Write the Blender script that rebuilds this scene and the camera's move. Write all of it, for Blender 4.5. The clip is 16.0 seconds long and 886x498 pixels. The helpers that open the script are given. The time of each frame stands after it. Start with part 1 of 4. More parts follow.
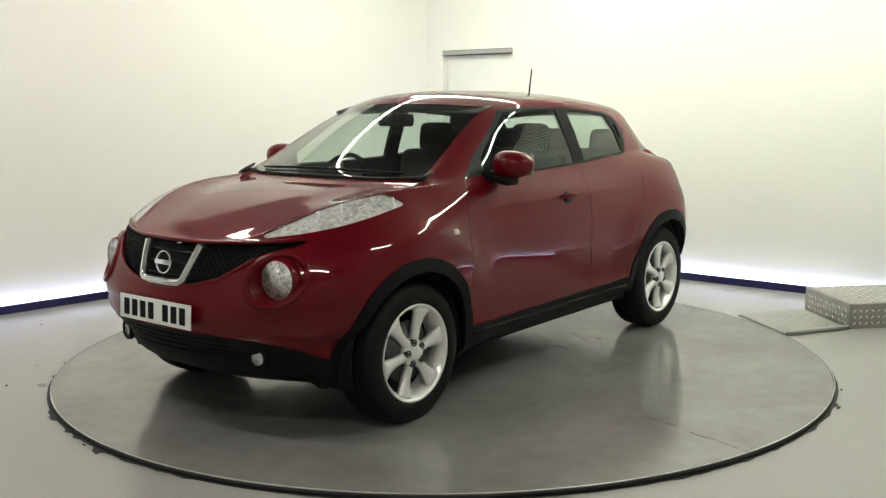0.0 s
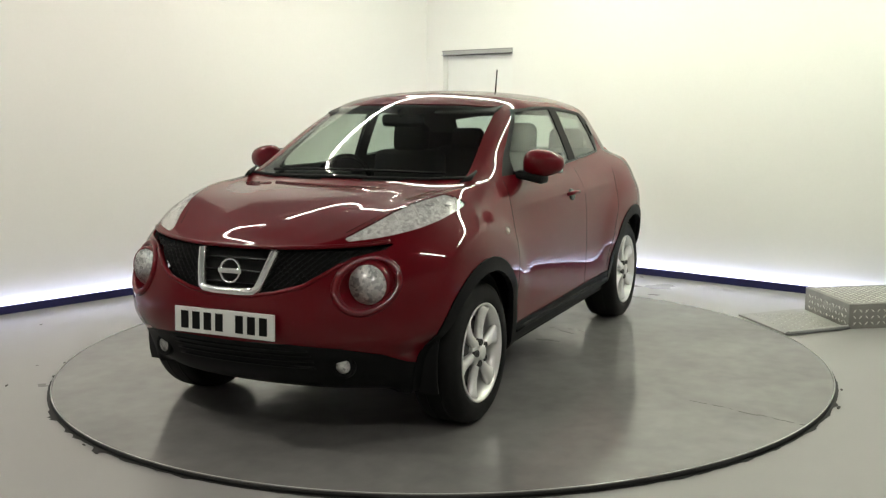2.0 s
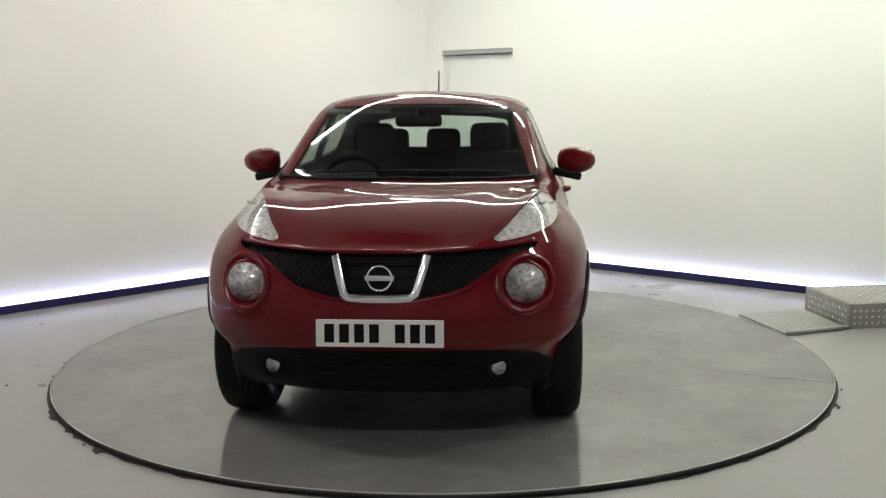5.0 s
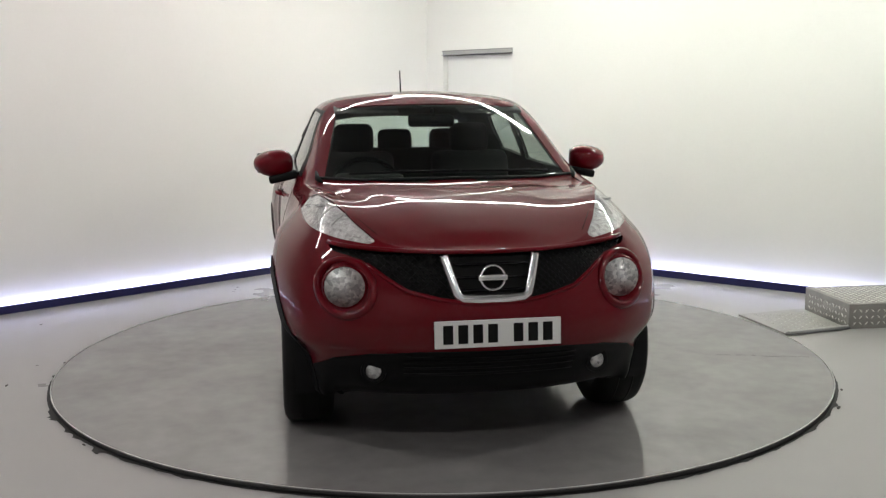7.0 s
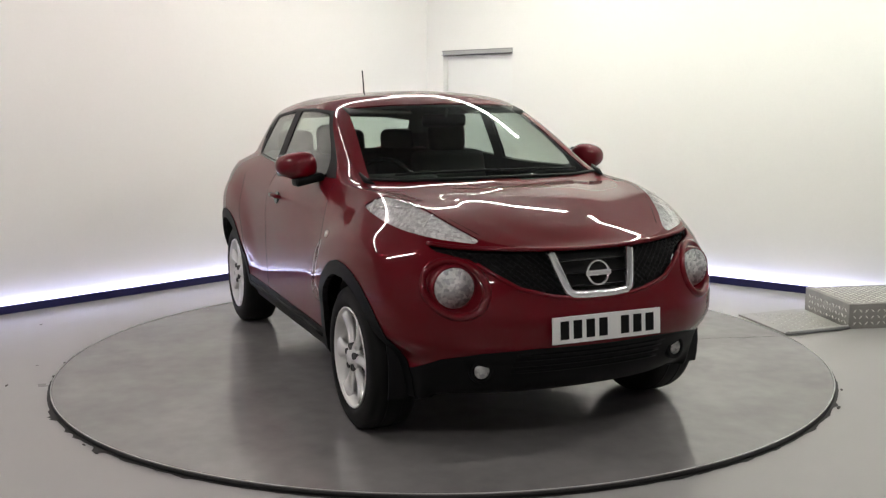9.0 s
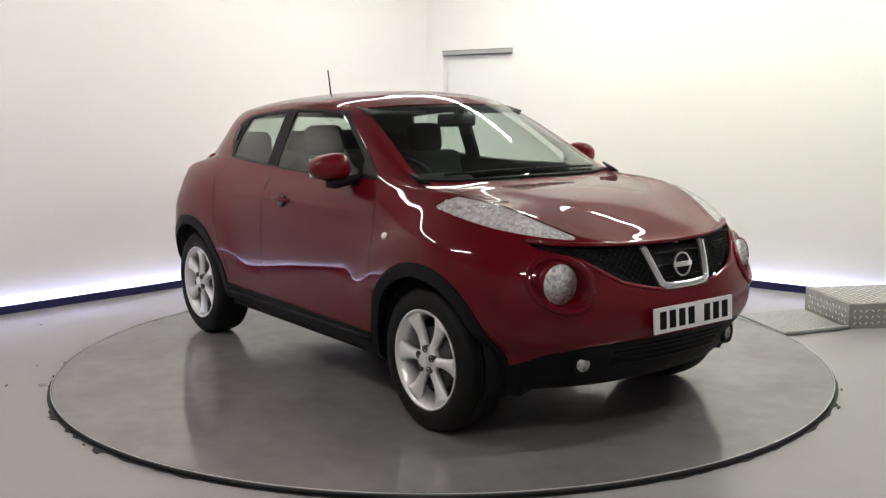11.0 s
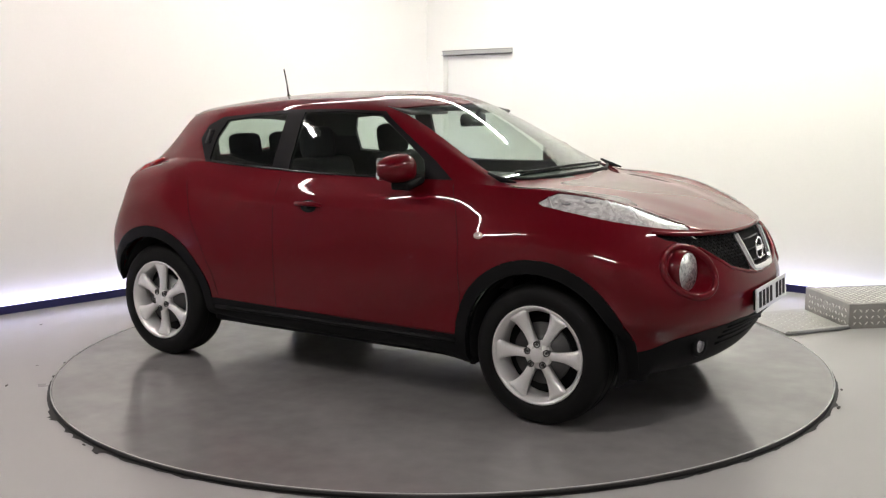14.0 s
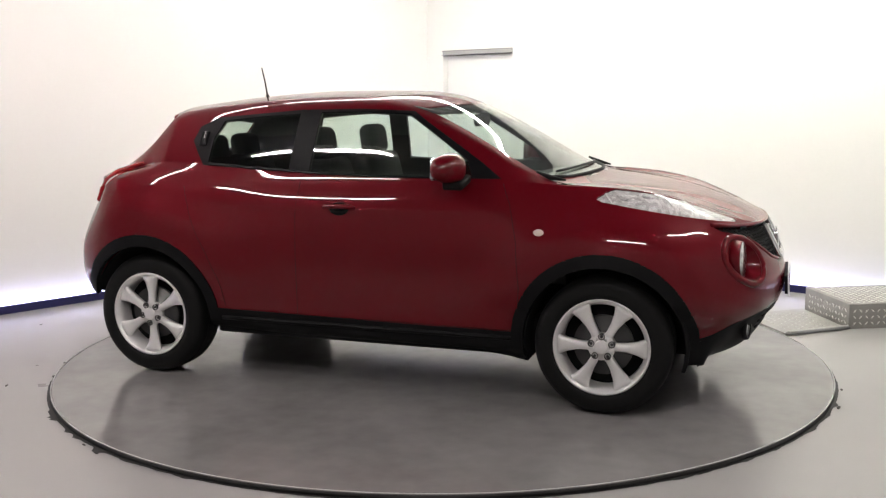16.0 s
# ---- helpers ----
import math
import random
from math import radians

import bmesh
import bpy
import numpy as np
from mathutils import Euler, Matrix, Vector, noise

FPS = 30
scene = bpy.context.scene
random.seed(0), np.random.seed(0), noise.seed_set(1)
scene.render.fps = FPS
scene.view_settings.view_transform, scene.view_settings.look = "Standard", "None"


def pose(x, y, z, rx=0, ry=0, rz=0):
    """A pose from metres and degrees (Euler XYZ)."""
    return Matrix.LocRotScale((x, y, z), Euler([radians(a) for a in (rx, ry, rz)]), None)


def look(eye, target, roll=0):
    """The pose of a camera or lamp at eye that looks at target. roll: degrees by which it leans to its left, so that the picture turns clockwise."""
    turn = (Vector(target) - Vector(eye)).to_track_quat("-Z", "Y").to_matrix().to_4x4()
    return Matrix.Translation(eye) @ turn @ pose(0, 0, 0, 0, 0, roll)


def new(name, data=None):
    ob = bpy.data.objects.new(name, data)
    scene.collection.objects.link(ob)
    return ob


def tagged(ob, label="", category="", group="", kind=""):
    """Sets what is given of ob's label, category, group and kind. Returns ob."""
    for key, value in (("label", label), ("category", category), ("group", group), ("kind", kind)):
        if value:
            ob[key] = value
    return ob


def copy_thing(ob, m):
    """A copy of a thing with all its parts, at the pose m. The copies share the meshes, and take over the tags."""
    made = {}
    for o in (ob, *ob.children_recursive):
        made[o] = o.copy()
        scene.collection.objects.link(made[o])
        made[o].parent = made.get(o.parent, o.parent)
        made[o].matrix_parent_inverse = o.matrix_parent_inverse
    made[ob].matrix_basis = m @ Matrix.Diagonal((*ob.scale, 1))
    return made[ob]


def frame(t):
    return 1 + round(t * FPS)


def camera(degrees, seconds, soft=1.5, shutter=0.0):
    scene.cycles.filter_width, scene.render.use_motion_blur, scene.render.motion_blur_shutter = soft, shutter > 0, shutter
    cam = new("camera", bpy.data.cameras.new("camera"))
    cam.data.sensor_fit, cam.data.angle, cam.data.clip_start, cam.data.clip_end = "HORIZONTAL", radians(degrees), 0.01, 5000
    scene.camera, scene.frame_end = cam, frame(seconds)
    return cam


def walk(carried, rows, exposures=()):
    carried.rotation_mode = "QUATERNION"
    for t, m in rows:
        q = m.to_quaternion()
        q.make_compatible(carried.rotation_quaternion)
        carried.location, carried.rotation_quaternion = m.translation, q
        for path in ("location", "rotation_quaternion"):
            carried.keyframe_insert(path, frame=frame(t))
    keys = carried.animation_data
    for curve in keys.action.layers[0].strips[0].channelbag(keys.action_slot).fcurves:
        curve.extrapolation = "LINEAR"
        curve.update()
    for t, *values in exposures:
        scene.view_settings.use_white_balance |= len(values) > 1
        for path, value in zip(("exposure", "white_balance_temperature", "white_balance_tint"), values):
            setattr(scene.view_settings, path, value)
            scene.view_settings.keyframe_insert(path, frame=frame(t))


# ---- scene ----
from mathutils.bvhtree import BVHTree

# the camera stands on a tripod in front of the turntable
cam = camera(48.2, 16.0, soft=1.3)
EYE = Vector((0.0, -5.848, 1.496))
PITCH, YAW = radians(8.492), radians(0.071)
AIM = EYE + 5 * Vector((math.sin(YAW) * math.cos(PITCH), math.cos(YAW) * math.cos(PITCH), -math.sin(PITCH)))
STAND = look(EYE, AIM, -0.44)
walk(cam, [(0.0, STAND), (16.0, STAND)], exposures=[(0.0, 0.60, 6900, 1), (3.5, 0.36, 6800, 4), (7.0, 0.35, 6450, 10), (9.0, 0.42, 6560, 12), (12.5, 0.62, 6600, 13), (14.5, 0.78, 6620, 14), (16.0, 0.83, 6620, 15)])

# a faint neutral world; the studio is closed and lit by its own lamps
world = bpy.data.worlds.new("world")
scene.world = world
world.use_nodes = True
world.node_tree.nodes["Background"].inputs[0].default_value = (0.5, 0.5, 0.5, 1)
world.node_tree.nodes["Background"].inputs[1].default_value = 0.02

TUBE_POWER = 60.0
STRIP_POWER = 27.0


# ---- materials ----
def socket(node, *names):
    for n in names:
        if n in node.inputs:
            return node.inputs[n]


def mat(name, color, rough=0.5, metal=0.0, vary=0.12, scale=6.0, fine=60.0, bump=0.0, coat=0.0, coat_rough=0.03,
        rough_vary=0.1, per_piece=0.0, emit=0.0, spec=0.5, stretch=(1, 1, 1)):
    """A procedural surface: colour and gloss vary at two scales, with fine relief."""
    m = bpy.data.materials.new(name)
    m.use_nodes = True
    nt = m.node_tree
    b = nt.nodes["Principled BSDF"]
    co = nt.nodes.new("ShaderNodeTexCoord")
    mp = nt.nodes.new("ShaderNodeMapping")
    mp.inputs["Scale"].default_value = stretch
    nt.links.new(co.outputs["Object"], mp.inputs["Vector"])
    big, small = nt.nodes.new("ShaderNodeTexNoise"), nt.nodes.new("ShaderNodeTexNoise")
    big.inputs["Scale"].default_value, small.inputs["Scale"].default_value = scale, fine
    big.inputs["Detail"].default_value, small.inputs["Detail"].default_value = 4, 3
    for n in (big, small):
        nt.links.new(mp.outputs["Vector"], n.inputs["Vector"])
    add = nt.nodes.new("ShaderNodeMath")
    add.operation = "ADD"
    half = nt.nodes.new("ShaderNodeMath")
    half.operation = "MULTIPLY"
    half.inputs[1].default_value = 0.5
    nt.links.new(small.outputs["Fac"], half.inputs[0])
    nt.links.new(big.outputs["Fac"], add.inputs[0])
    nt.links.new(half.outputs[0], add.inputs[1])
    last = add.outputs[0]
    if per_piece:
        info = nt.nodes.new("ShaderNodeObjectInfo")
        mul = nt.nodes.new("ShaderNodeMath")
        mul.operation = "MULTIPLY_ADD"
        mul.inputs[1].default_value = per_piece
        nt.links.new(info.outputs["Random"], mul.inputs[0])
        nt.links.new(last, mul.inputs[2])
        last = mul.outputs[0]
    ramp = nt.nodes.new("ShaderNodeMapRange")
    ramp.inputs["From Min"].default_value, ramp.inputs["From Max"].default_value = 0.25, 1.25
    ramp.inputs["To Min"].default_value, ramp.inputs["To Max"].default_value = 1 - vary, 1 + vary
    nt.links.new(last, ramp.inputs["Value"])
    mix = nt.nodes.new("ShaderNodeVectorMath")
    mix.operation = "SCALE"
    mix.inputs[0].default_value = color
    nt.links.new(ramp.outputs["Result"], mix.inputs["Scale"])
    nt.links.new(mix.outputs["Vector"], b.inputs["Base Color"])
    r = nt.nodes.new("ShaderNodeMapRange")
    r.inputs["From Min"].default_value, r.inputs["From Max"].default_value = 0.25, 1.25
    r.inputs["To Min"].default_value = max(0.0, rough * (1 - rough_vary))
    r.inputs["To Max"].default_value = min(1.0, rough * (1 + rough_vary))
    nt.links.new(last, r.inputs["Value"])
    nt.links.new(r.outputs["Result"], b.inputs["Roughness"])
    b.inputs["Metallic"].default_value = metal
    socket(b, "Specular IOR Level", "Specular").default_value = spec
    if coat:
        socket(b, "Coat Weight").default_value = coat
        socket(b, "Coat Roughness").default_value = coat_rough
    if bump:
        bp = nt.nodes.new("ShaderNodeBump")
        bp.inputs["Strength"].default_value, bp.inputs["Distance"].default_value = bump, 0.004
        nt.links.new(last, bp.inputs["Height"])
        nt.links.new(bp.outputs["Normal"], b.inputs["Normal"])
    if emit:
        socket(b, "Emission Color").default_value = (*color, 1)
        socket(b, "Emission Strength").default_value = emit
    return m


def facets(name, bright, dark, scale, metal=0.6, rough=0.16):
    """A moulded lamp reflector: small tilted facets, glints painted as bright and dark colour."""
    m = mat(name, bright, rough, metal, 0.1, 30, 140)
    nt = m.node_tree
    b = nt.nodes["Principled BSDF"]
    co, vo = nt.nodes.new("ShaderNodeTexCoord"), nt.nodes.new("ShaderNodeTexVoronoi")
    vo.inputs["Scale"].default_value = scale
    nt.links.new(co.outputs["Object"], vo.inputs["Vector"])
    mix = nt.nodes.new("ShaderNodeMix")
    mix.data_type = "RGBA"
    sep = nt.nodes.new("ShaderNodeSeparateColor")
    nt.links.new(vo.outputs["Color"], sep.inputs[0])
    nt.links.new(sep.outputs[0], mix.inputs["Factor"])
    mix.inputs["A"].default_value, mix.inputs["B"].default_value = (*dark, 1), (*bright, 1)
    nt.links.new(mix.outputs["Result"], b.inputs["Base Color"])
    bp = nt.nodes.new("ShaderNodeBump")
    bp.inputs["Strength"].default_value, bp.inputs["Distance"].default_value = 0.7, 0.006
    nt.links.new(sep.outputs[1], bp.inputs["Height"])
    nt.links.new(bp.outputs["Normal"], b.inputs["Normal"])
    return m


def glow(name, color, power):
    m = bpy.data.materials.new(name)
    m.use_nodes = True
    nt = m.node_tree
    nt.nodes.clear()
    e, o = nt.nodes.new("ShaderNodeEmission"), nt.nodes.new("ShaderNodeOutputMaterial")
    e.inputs["Color"].default_value, e.inputs["Strength"].default_value = (*color, 1), power
    nt.links.new(e.outputs[0], o.inputs["Surface"])
    return m


def glass(name, tint, ior=1.5, rough=0.0):
    """Thin glass: tinted see-through with a Fresnel gloss."""
    m = bpy.data.materials.new(name)
    m.use_nodes = True
    nt = m.node_tree
    nt.nodes.clear()
    o, mix = nt.nodes.new("ShaderNodeOutputMaterial"), nt.nodes.new("ShaderNodeMixShader")
    tr, gl, lw = nt.nodes.new("ShaderNodeBsdfTransparent"), nt.nodes.new("ShaderNodeBsdfGlossy"), nt.nodes.new("ShaderNodeLayerWeight")
    power, fr = nt.nodes.new("ShaderNodeMath"), nt.nodes.new("ShaderNodeMath")
    power.operation, fr.operation = "POWER", "MULTIPLY_ADD"
    power.inputs[1].default_value = 5.0
    base = ((ior - 1) / (ior + 1)) ** 2
    fr.inputs[1].default_value, fr.inputs[2].default_value = 1 - base, base
    lw.inputs["Blend"].default_value = 0.5
    nt.links.new(lw.outputs["Facing"], power.inputs[0])
    nt.links.new(power.outputs[0], fr.inputs[0])
    tr.inputs["Color"].default_value = (*tint, 1)
    gl.inputs["Roughness"].default_value = rough
    nt.links.new(fr.outputs[0], mix.inputs[0])
    nt.links.new(tr.outputs[0], mix.inputs[1])
    nt.links.new(gl.outputs[0], mix.inputs[2])
    nt.links.new(mix.outputs[0], o.inputs["Surface"])
    return m


PAINT = mat("red_metallic_paint", (0.110, 0.0017, 0.0062), 0.45, 0.09, 0.07, 3, 900, coat=0.68, coat_rough=0.012, rough_vary=0.08, spec=0.04)
PLASTIC = mat("black_plastic", (0.0035, 0.0035, 0.004), 0.6, 0, 0.2, 8, 250, bump=0.08, spec=0.16)
GLOSS_BLACK = mat("gloss_black_trim", (0.004, 0.004, 0.005), 0.22, 0, 0.1, spec=0.25)
SURROUND = mat("satin_black_trim", (0.004, 0.004, 0.005), 0.5, 0, 0.1, spec=0.12)
RUBBER = mat("tyre_rubber", (0.004, 0.004, 0.004), 0.65, 0, 0.25, 12, 120, bump=0.15, spec=0.22)
ALLOY = mat("silver_alloy", (0.82, 0.81, 0.80), 0.30, 0.42, 0.08, 9, 140)
CHROME = mat("chrome", (0.86, 0.86, 0.87), 0.14, 0.85, 0.03)
REFLECTOR = facets("lamp_reflector", (0.98, 0.98, 0.96), (0.42, 0.42, 0.43), 80, 0.3, 0.14)
UPPER_REFLECTOR = facets("upper_lamp_reflector", (0.99, 0.98, 0.97), (0.55, 0.53, 0.53), 66, 0.08, 0.18)
DARK_STEEL = mat("dark_steel", (0.10, 0.10, 0.10), 0.45, 0.8, 0.2)
GLASS = glass("clear_window_glass", (0.90, 0.94, 0.91))
DARK_GLASS = glass("tinted_window_glass", (0.84, 0.89, 0.86))
LENS = glass("lamp_lens", (0.93, 0.93, 0.93))
TAIL_RED = mat("red_tail_lens", (0.30, 0.010, 0.013), 0.12, 0, 0.1, coat=1)
AMBER = mat("pale_repeater_lens", (0.75, 0.62, 0.55), 0.2, 0, 0.1, coat=1)
FABRIC = mat("black_seat_fabric", (0.009, 0.009, 0.010), 0.9, 0, 0.2, 12, 400, bump=0.2)
TRIM_DARK = mat("dark_interior_trim", (0.014, 0.014, 0.015), 0.7, 0, 0.15, 6, 200)
TRIM_GREY = mat("grey_headliner", (0.07, 0.07, 0.068), 0.9, 0, 0.1, 6, 200)
WHITE_PLATE = mat("white_plate", (0.78, 0.78, 0.76), 0.3, 0, 0.04)
INK = mat("black_ink", (0.008, 0.008, 0.008), 0.6, 0, 0.05, spec=0.1)
WALL_PAINT = mat("white_wall_paint", (0.80, 0.79, 0.76), 0.6, 0, 0.03, 0.8, 40, bump=0.03)
DOOR_PAINT = mat("white_door_paint", (0.80, 0.80, 0.77), 0.45, 0, 0.02, 1.5, 60)
BACK_PAINT = mat("dark_wall_paint", (0.26, 0.255, 0.26), 0.7, 0, 0.05, 0.8, 40)
CEILING_PAINT = mat("dark_ceiling_paint", (0.12, 0.12, 0.12), 0.8, 0, 0.04, 1.2, 40)
FLOOR_PAINT = mat("grey_floor_paint", (0.375, 0.363, 0.357), 0.28, 0, 0.08, 0.7, 4, rough_vary=0.06)
TABLE_PAINT = mat("grey_turntable_paint", (0.225, 0.217, 0.213), 0.15, 0, 0.34, 1.6, 9, rough_vary=0.40, spec=0.9)
EDGE_DARK = mat("dark_turntable_edge", (0.015, 0.014, 0.014), 0.6, 0, 0.3, 6, 40)
# dark skirting; the blue is the light strip's fringe, put into the base colour
SKIRT = mat("dark_skirting_blue_fringe", (0.012, 0.012, 0.075), 0.35, 0, 0.2)
ALU = mat("tread_plate_aluminium", (0.34, 0.33, 0.31), 0.45, 0.5, 0.18, 7, 60, bump=0.1)
ALU_BRIGHT = mat("worn_bright_tread", (0.75, 0.74, 0.70), 0.35, 0.4, 0.15, 9, 60)
ALU_GREY = mat("brushed_aluminium", (0.58, 0.58, 0.56), 0.4, 0.3, 0.1, 4, 90, stretch=(1, 1, 20))
SHEET = mat("dull_metal_sheet", (0.38, 0.37, 0.35), 0.42, 0.2, 0.2, 5, 30, bump=0.05)
RAIL_GREY = mat("grey_door_rail", (0.40, 0.40, 0.39), 0.5, 0.1, 0.1, 4, 60)
LIP_STEEL = mat("grey_steel_lip", (0.20, 0.20, 0.20), 0.5, 0.2, 0.1)
SCUFF = mat("dark_scuff", (0.06, 0.055, 0.05), 0.7, 0, 0.3, 20, 90)
TUBE = glow("fluorescent_tube", (1.0, 0.97, 0.93), TUBE_POWER * 1.5)
TUBE_PINK = glow("warm_fluorescent_tube", (1.0, 0.91, 0.89), TUBE_POWER * 0.58)
TUBE_GREEN = glow("greenish_fluorescent_tube", (0.95, 1.0, 0.88), TUBE_POWER * 1.3)
STRIP = glow("led_strip", (0.62, 0.65, 1.0), STRIP_POWER)


# ---- mesh helpers ----
def link(name, me, material, parent=None, label=""):
    ob = new(name, me)
    if material:
        me.materials.append(material)
    if parent:
        ob.parent = parent
    if label:
        ob["label"] = label
    return ob


def part(name, bm, material, parent=None, label="", smooth=True):
    bmesh.ops.recalc_face_normals(bm, faces=bm.faces)
    me = bpy.data.meshes.new(name)
    bm.to_mesh(me)
    bm.free()
    for p in me.polygons:
        p.use_smooth = smooth
    return link(name, me, material, parent, label)


def box(bm, lo, hi, bevel=0.0, m=None, segments=2):
    r = bmesh.ops.create_cube(bm, size=1.0)
    vs = r["verts"]
    lo, hi = Vector(lo), Vector(hi)
    for v in vs:
        v.co = Vector((lo[i] + (v.co[i] + 0.5) * (hi[i] - lo[i]) for i in range(3)))
    if bevel:
        es = list({e for v in vs for e in v.link_edges})
        r = bmesh.ops.bevel(bm, geom=es, offset=bevel, segments=segments, affect="EDGES", profile=0.5)
        vs = list({v for f in r["faces"] for v in f.verts} | {v for v in vs if v.is_valid})
    if m is not None:
        bmesh.ops.transform(bm, matrix=m, verts=vs)
    return vs


def lathe(bm, profile, n=48, axis="y", m=None, closed=False):
    """Turns a profile of (radius, along) round an axis."""
    rings = []
    for r, a in profile:
        ring = []
        for i in range(n):
            c, s = math.cos(2 * math.pi * i / n), math.sin(2 * math.pi * i / n)
            co = {"y": (r * c, a, r * s), "x": (a, r * c, r * s), "z": (r * c, r * s, a)}[axis]
            ring.append(bm.verts.new(m @ Vector(co) if m is not None else co))
        rings.append(ring)
    pairs = list(zip(rings, rings[1:]))
    if closed:
        pairs.append((rings[-1], rings[0]))
    for a, b in pairs:
        for i in range(n):
            bm.faces.new((a[i], a[(i + 1) % n], b[(i + 1) % n], b[i]))
    if not closed:
        for ring, (r, a) in ((rings[0], profile[0]), (rings[-1], profile[-1])):
            if r > 1e-5:
                bm.faces.new(ring)
    return rings


def tube(bm, pts, r, n=8, closed=False):
    """A round bar along points."""
    pts = [Vector(p) for p in pts]
    rings, last = [], None
    k = len(pts)
    for i, p in enumerate(pts):
        a = pts[(i - 1) % k] if closed or i else p
        b = pts[(i + 1) % k] if closed or i < k - 1 else p
        d = (b - a).normalized()
        side = d.cross(Vector((0, 0, 1)) if abs(d.z) < 0.9 else Vector((1, 0, 0))).normalized()
        if last is not None and side.dot(last) < 0:
            side = -side
        last = side
        up = side.cross(d)
        rr = r[i] if isinstance(r, (list, tuple)) else r
        rings.append([bm.verts.new(p + rr * (math.cos(2 * math.pi * j / n) * side + math.sin(2 * math.pi * j / n) * up)) for j in range(n)])
    pairs = list(zip(rings, rings[1:])) + ([(rings[-1], rings[0])] if closed else [])
    for a, b in pairs:
        for j in range(n):
            bm.faces.new((a[j], a[(j + 1) % n], b[(j + 1) % n], b[j]))
    if not closed:
        bm.faces.new(rings[0])
        bm.faces.new(rings[-1][::-1])


def prism(bm, outline, z0, z1, bevel=0.0):
    """An upright prism over an outline of (x, y)."""
    lo = [bm.verts.new((x, y, z0)) for x, y in outline]
    hi = [bm.verts.new((x, y, z1)) for x, y in outline]
    n = len(lo)
    bm.faces.new(lo[::-1])
    top = bm.faces.new(hi)
    for i in range(n):
        bm.faces.new((lo[i], lo[(i + 1) % n], hi[(i + 1) % n], hi[i]))
    if bevel:
        bmesh.ops.bevel(bm, geom=list(top.edges), offset=bevel, segments=2, affect="EDGES", profile=0.5)


# ---- the room ----
FLOOR_Z = -0.025
CEIL_Z = 3.0
CORNER = Vector((-0.135, 4.390))
ALONG_L, ALONG_R = Vector((-0.7098, -0.7044)), Vector((0.7659, -0.6430))
SPAN = 8.3
END_L, END_R = CORNER + SPAN * ALONG_L, CORNER + SPAN * ALONG_R
BACK = END_L + SPAN * ALONG_R


def wall_frame(start, along, inward):
    """A pose whose x runs along a wall, y points into the room, z is up."""
    x, y = Vector((*along, 0)), Vector((*inward, 0))
    m = Matrix((x, y, (0, 0, 1))).transposed().to_4x4()
    m.translation = Vector((*start, FLOOR_Z))
    return m


IN_L, IN_R = Vector((0.7044, -0.7098)), Vector((-0.6430, -0.7659))
FRAME_L = wall_frame(CORNER, ALONG_L, IN_L)
FRAME_R = wall_frame(CORNER, ALONG_R, IN_R)
DOOR_A, DOOR_B, DOOR_H = 0.215, 1.07, 2.018


